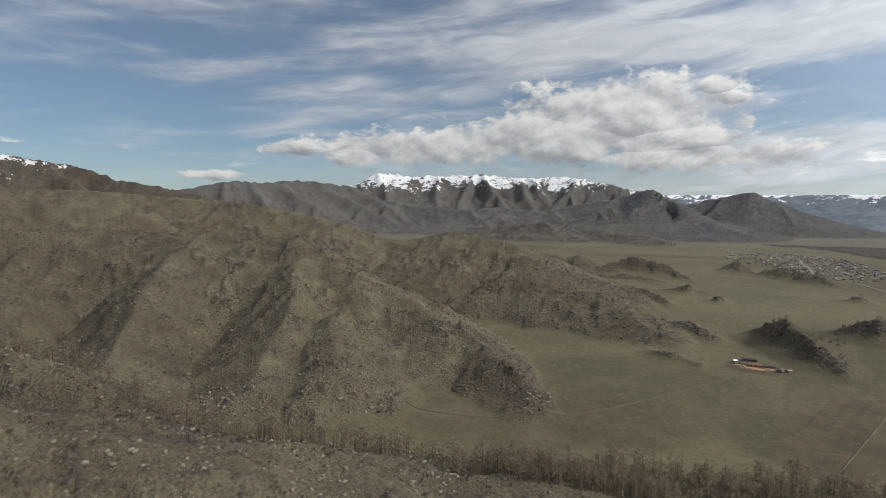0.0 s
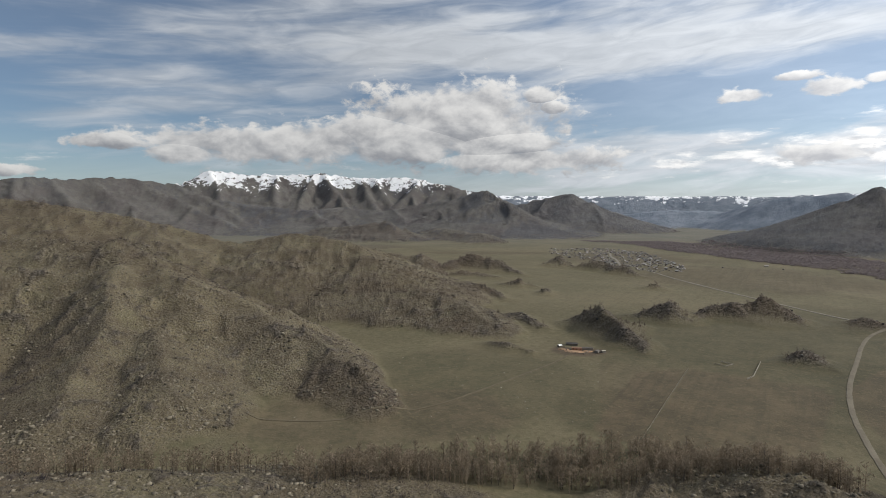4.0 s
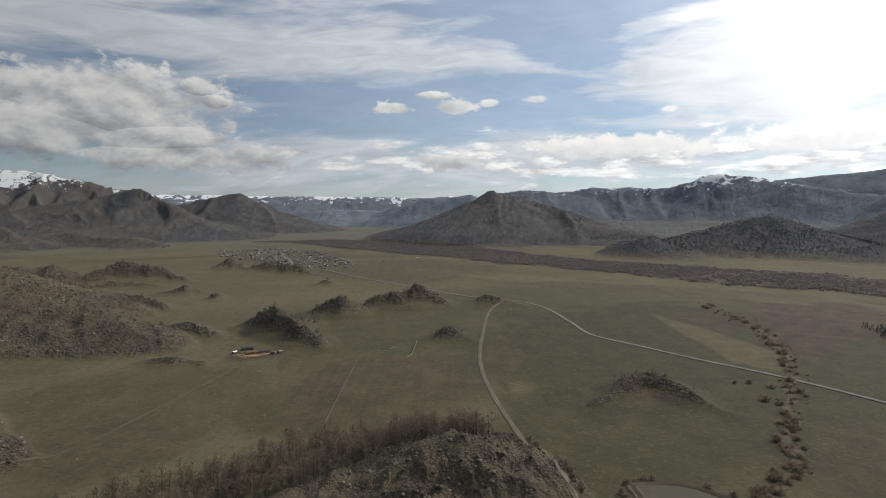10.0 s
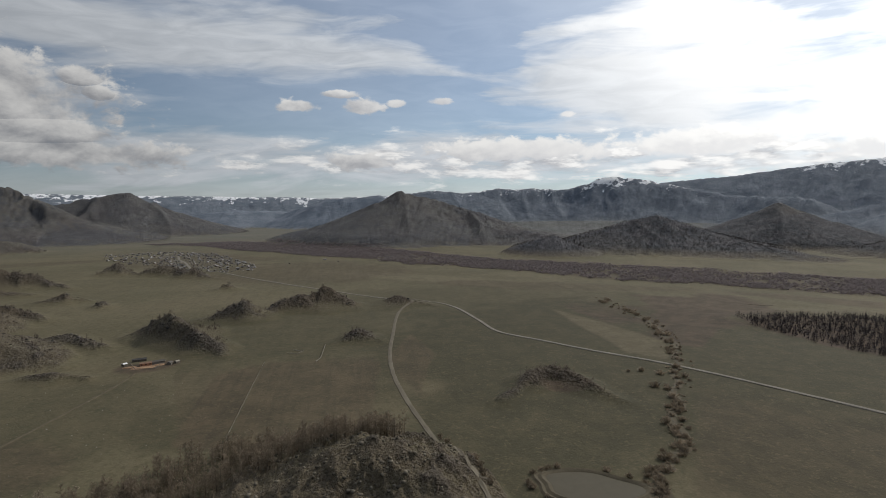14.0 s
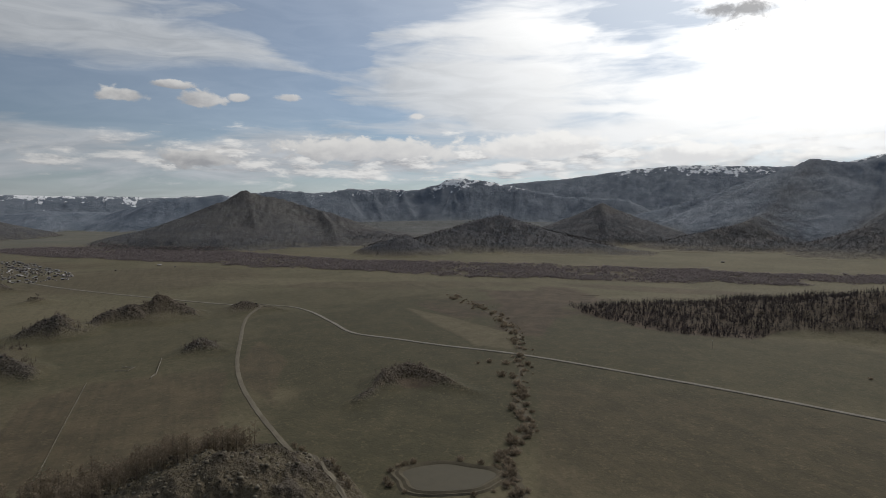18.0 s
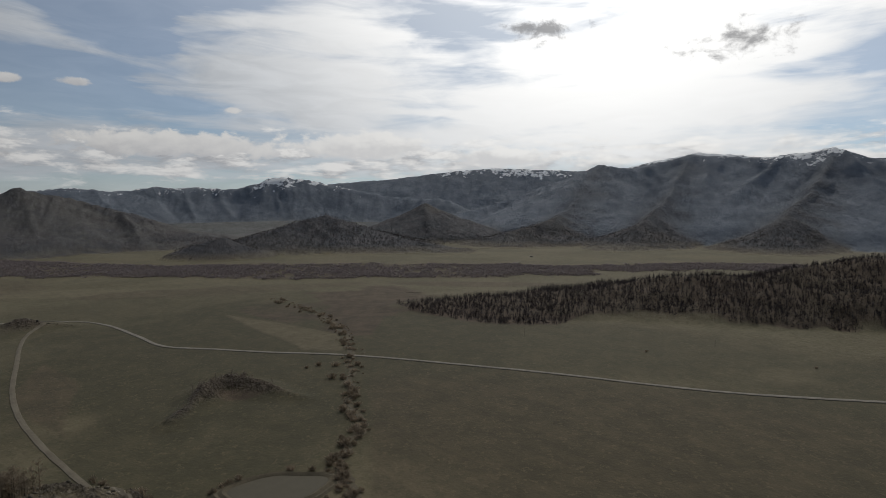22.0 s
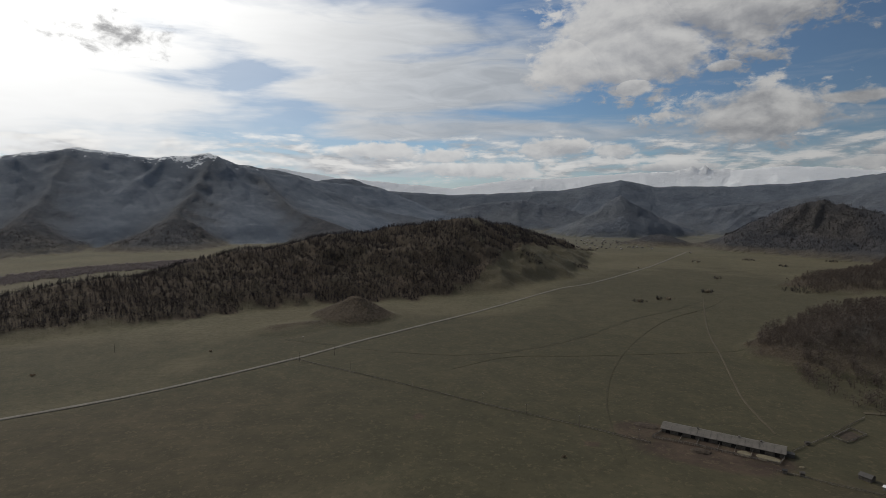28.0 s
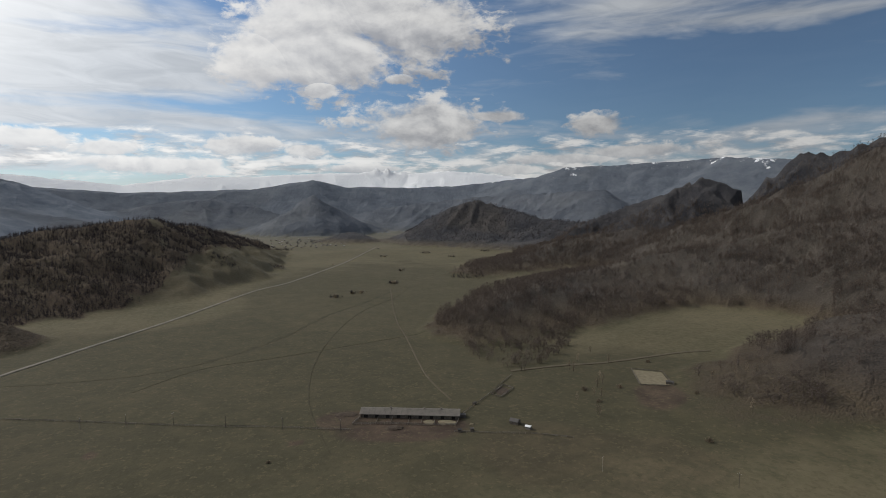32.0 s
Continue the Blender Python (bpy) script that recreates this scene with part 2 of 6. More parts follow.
def worn(a, b, scale, fine=8.0, depth=0.0, by_object=0.0, by_island=0.0):
    """Two tones mixed by coarse and fine noise, shifted from object to object."""
    def base(n):
        where = n.node("ShaderNodeTexCoord").outputs["Object"]
        f = n.math("ADD", n.math("MULTIPLY", n.noise(where, scale, 4.0), 0.6), n.math("MULTIPLY", n.noise(where, scale * fine, 3.0), 0.4))
        if by_object:
            f = n.math("ADD", f, n.math("MULTIPLY", n.math("SUBTRACT", n.node("ShaderNodeObjectInfo").outputs["Random"], 0.5), by_object))
        if by_island:
            f = n.math("ADD", f, n.math("MULTIPLY", n.math("SUBTRACT", n.node("ShaderNodeNewGeometry").outputs["Random Per Island"], 0.5), by_island))
        colour = n.mix(n.step(f, 0.3, 0.7), a, b)
        return colour, (n.noise(where, scale * fine, 3.0) if depth else None), depth
    return base


def land_base(n):
    where = n.node("ShaderNodeNewGeometry").outputs["Position"]

    def mask(name):
        return n.node("ShaderNodeAttribute", attribute_name=name).outputs["Fac"]

    big = n.noise(where, 0.006, 4.0)
    mid = n.noise(where, 0.04, 5.0, 0.6)
    fine = n.noise(where, 0.45, 5.0, 0.7)
    grit = n.noise(where, 1.3, 3.0, 0.7)
    grass = n.mix(n.step(n.math("ADD", n.math("MULTIPLY", big, 0.7), n.math("MULTIPLY", mid, 0.5)), 0.42, 0.76), (0.084, 0.077, 0.043), (0.126, 0.106, 0.063))
    tuft = n.noise(where, 0.16, 6.0, 0.75)
    broad = n.noise(where, 0.0045, 5.0, 0.6, 0.6)
    grass = n.mix(n.step(broad, 0.44, 0.60, 0.0, 0.40), grass, (0.066, 0.058, 0.030))
    grass = n.mix(n.step(broad, 0.42, 0.28, 0.0, 0.35), grass, (0.120, 0.098, 0.060))
    grass = n.mix(n.step(tuft, 0.42, 0.70, 0.0, 0.75), grass, (0.128, 0.106, 0.066))
    grass = n.mix(n.step(tuft, 0.46, 0.28, 0.0, 0.55), grass, (0.042, 0.040, 0.020))
    # darker grass: lush pasture, and cloud shade painted as colour
    lush_and_shade = n.mix(n.step(mid, 0.35, 0.7), (0.046, 0.042, 0.023), (0.063, 0.055, 0.030))
    grass = n.mix(mask("lush_and_shade"), grass, lush_and_shade)
    grass = n.mix(mask("stubble"), grass, n.mix(n.step(mid, 0.3, 0.7), (0.120, 0.098, 0.060), (0.160, 0.132, 0.084)))
    tilled = n.mix(n.step(mid, 0.3, 0.7), (0.060, 0.047, 0.029), (0.092, 0.070, 0.043))
    grass = n.mix(mask("tilled"), grass, tilled)
    furrow = n.node("ShaderNodeVectorRotate", rotation_type="Z_AXIS")
    n.plug(furrow.inputs["Vector"], where)
    furrow.inputs["Angle"].default_value = radians(-41.6)
    rows = n.noise(n.vec("MULTIPLY", furrow.outputs[0], (0.05, 1.0, 1.0)), 0.10, 5.0, 0.65)
    grass = n.mix(n.math("MULTIPLY", n.step(rows, 0.45, 0.62), n.math("ADD", n.math("MULTIPLY", mask("tilled"), 0.28), 0.10)), grass, (0.040, 0.034, 0.022))
    dirt = n.mix(n.step(mid, 0.3, 0.7), (0.044, 0.030, 0.022), (0.086, 0.060, 0.042))
    grass = n.mix(mask("dirt"), grass, dirt)
    tussock = n.node("ShaderNodeTexVoronoi")
    n.plug(tussock.inputs["Vector"], where)
    tussock.inputs["Scale"].default_value = 0.33
    clump = n.node("ShaderNodeSeparateColor")
    n.plug(clump.inputs[0], tussock.outputs["Color"])
    grass = n.mix(n.step(clump.outputs[0], 0.6, 1.0, 0.0, 0.30), grass, (0.044, 0.040, 0.020))
    grass = n.mix(n.math("MULTIPLY", n.step(clump.outputs[1], 0.6, 1.0, 0.0, 0.4), n.step(fine, 0.45, 0.6)), grass, (0.150, 0.122, 0.072))
    # stony hillsides: pale dry turf between grey stones, brown scrub in the hollows
    turf = n.mix(n.step(n.math("ADD", n.math("MULTIPLY", mid, 0.6), n.math("MULTIPLY", fine, 0.4)), 0.36, 0.62), (0.206, 0.176, 0.108), (0.104, 0.084, 0.052))
    stone = n.mix(n.step(grit, 0.3, 0.7), (0.048, 0.043, 0.037), (0.250, 0.226, 0.182))
    hill = n.mix(n.step(n.math("ADD", n.math("MULTIPLY", fine, 0.7), n.math("MULTIPLY", grit, 0.35)), 0.545, 0.64), turf, stone)
    pebble = n.node("ShaderNodeTexVoronoi")
    n.plug(pebble.inputs["Vector"], where)
    pebble.inputs["Scale"].default_value = 0.62
    shade = n.node("ShaderNodeSeparateColor")
    n.plug(shade.inputs[0], pebble.outputs["Color"])
    lone = n.mix(shade.outputs[0], (0.040, 0.034, 0.028), (0.300, 0.262, 0.200))
    hill = n.mix(n.math("MULTIPLY", n.step(pebble.outputs["Distance"], 0.62, 0.30), n.step(n.math("ADD", n.math("MULTIPLY", shade.outputs[1], 0.4), n.math("MULTIPLY", tuft, 0.9)), 0.54, 0.70, 0.0, 0.6)), hill, lone)
    patchy = n.noise(where, 0.018, 6.0, 0.62, 0.4)
    hill = n.mix(n.step(patchy, 0.46, 0.60, 0.0, 0.42), hill, (0.100, 0.082, 0.056))
    hill = n.mix(n.step(patchy, 0.44, 0.32, 0.0, 0.40), hill, (0.150, 0.138, 0.078))
    tufts = n.node("ShaderNodeTexVoronoi")
    n.plug(tufts.inputs["Vector"], where)
    tufts.inputs["Scale"].default_value = 0.26
    tuft_rnd = n.node("ShaderNodeSeparateColor")
    n.plug(tuft_rnd.inputs[0], tufts.outputs["Color"])
    hill = n.mix(n.math("MULTIPLY", n.step(tufts.outputs["Distance"], 0.46, 0.26), n.step(n.math("ADD", tuft_rnd.outputs[0], n.math("MULTIPLY", patchy, 0.9)), 1.0, 1.16, 0.0, 0.62)), hill, (0.052, 0.044, 0.032))
    crag = n.mix(n.step(n.math("ADD", n.math("MULTIPLY", fine, 0.6), n.math("MULTIPLY", shade.outputs[0], 0.4)), 0.35, 0.72), (0.034, 0.030, 0.028), (0.128, 0.113, 0.096))
    hill = n.mix(mask("crag"), hill, crag)
    scrub = n.mix(n.step(fine, 0.3, 0.7), (0.060, 0.045, 0.033), (0.112, 0.083, 0.056))
    hill = n.mix(mask("scrub"), hill, scrub)
    ground = n.mix(mask("hill"), grass, hill)
    # far slopes: dark larch woods
    wood = n.mix(n.step(n.noise(where, 0.012, 7.0, 0.68), 0.38, 0.64), (0.044, 0.044, 0.051), (0.080, 0.075, 0.077))
    ground = n.mix(mask("wood"), ground, wood)
    # on the mountains the ribs are paler and the gullies between them darker
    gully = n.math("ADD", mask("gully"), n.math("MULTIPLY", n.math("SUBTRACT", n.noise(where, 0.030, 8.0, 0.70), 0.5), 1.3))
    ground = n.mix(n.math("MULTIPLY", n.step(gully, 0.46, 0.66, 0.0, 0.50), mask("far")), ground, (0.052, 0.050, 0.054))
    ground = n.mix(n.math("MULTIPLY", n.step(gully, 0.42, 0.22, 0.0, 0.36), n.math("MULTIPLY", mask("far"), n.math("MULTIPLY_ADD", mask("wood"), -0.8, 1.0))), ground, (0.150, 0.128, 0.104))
    # bluish aerial haze over far land, painted into the base colour
    haze_blue = n.mix(n.step(n.noise(where, 0.008, 6.0, 0.65), 0.35, 0.65), (0.116, 0.143, 0.184), (0.184, 0.212, 0.254))
    ground = n.mix(mask("distant"), ground, haze_blue)
    snow = n.step(n.math("ADD", mask("snow"), n.math("MULTIPLY", n.math("SUBTRACT", n.noise(where, 0.022, 9.0, 0.72), 0.5), 3.0)), 0.60, 0.74)
    snow = n.math("MULTIPLY", snow, n.step(mask("snow"), 0.02, 0.12))
    ground = n.mix(snow, ground, (0.80, 0.81, 0.83))
    rough_here = n.math("ADD", n.math("MULTIPLY", fine, 1.0), n.math("MULTIPLY", grit, 0.5))
    clods = n.node("ShaderNodeTexVoronoi")
    n.plug(clods.inputs["Vector"], where)
    clods.inputs["Scale"].default_value = 0.5
    rough_here = n.math("ADD", rough_here, n.math("MULTIPLY", clods.outputs[0], -0.6))
    blocks = n.node("ShaderNodeTexVoronoi")
    n.plug(blocks.inputs["Vector"], where)
    blocks.inputs["Scale"].default_value = 0.17
    rough_here = n.math("ADD", rough_here, n.math("MULTIPLY", n.math("MULTIPLY", blocks.outputs[0], mask("crag")), -1.6))
    rough_here = n.math("MULTIPLY", rough_here, n.math("ADD", n.math("MULTIPLY", mask("hill"), 1.5), 0.08))
    ravines = n.math("MULTIPLY", n.noise(where, 0.030, 8.0, 0.70), n.math("MULTIPLY", mask("far"), n.math("MULTIPLY_ADD", mask("distant"), -8.0, 12.0)))
    return ground, n.math("ADD", rough_here, ravines), 3.0


LAND = material("land", land_base, 0.95)


# ---- the lie of the land ----
def lattice(ix, iy, seed):
    h = (ix.astype(np.int64) * 374761393 + iy.astype(np.int64) * 668265263 + seed * 974634777) & 0x7FFFFFFF
    h = ((h ^ (h >> 13)) * 1274126177) & 0x7FFFFFFF
    return ((h ^ (h >> 16)) & 0xFFFF) / 65535.0


def value_noise(x, y, seed):
    ix, iy = np.floor(x), np.floor(y)
    fx, fy = x - ix, y - iy
    ux, uy = fx * fx * fx * (fx * (fx * 6 - 15) + 10), fy * fy * fy * (fy * (fy * 6 - 15) + 10)
    a, b = lattice(ix, iy, seed), lattice(ix + 1, iy, seed)
    c, d = lattice(ix, iy + 1, seed), lattice(ix + 1, iy + 1, seed)
    return (a + (b - a) * ux) * (1 - uy) + (c + (d - c) * ux) * uy


def fbm(x, y, size, octaves, seed, gain=0.5, ridged=False):
    total, weight, norm = np.zeros_like(x), 1.0, 0.0
    for k in range(octaves):
        s = size / 2.03 ** k
        ca, sa = math.cos(0.7 * k + 0.3), math.sin(0.7 * k + 0.3)
        v = value_noise((x * ca - y * sa) / s + 17.3 * k, (x * sa + y * ca) / s - 9.1 * k, seed + k)
        v = 1 - np.abs(2 * v - 1) if ridged else v
        total, norm, weight = total + weight * v, norm + weight, weight * gain
    return total / norm


def smooth(v, lo, hi):
    t = np.clip((v - lo) / (hi - lo), 0, 1)
    return t * t * (3 - 2 * t)


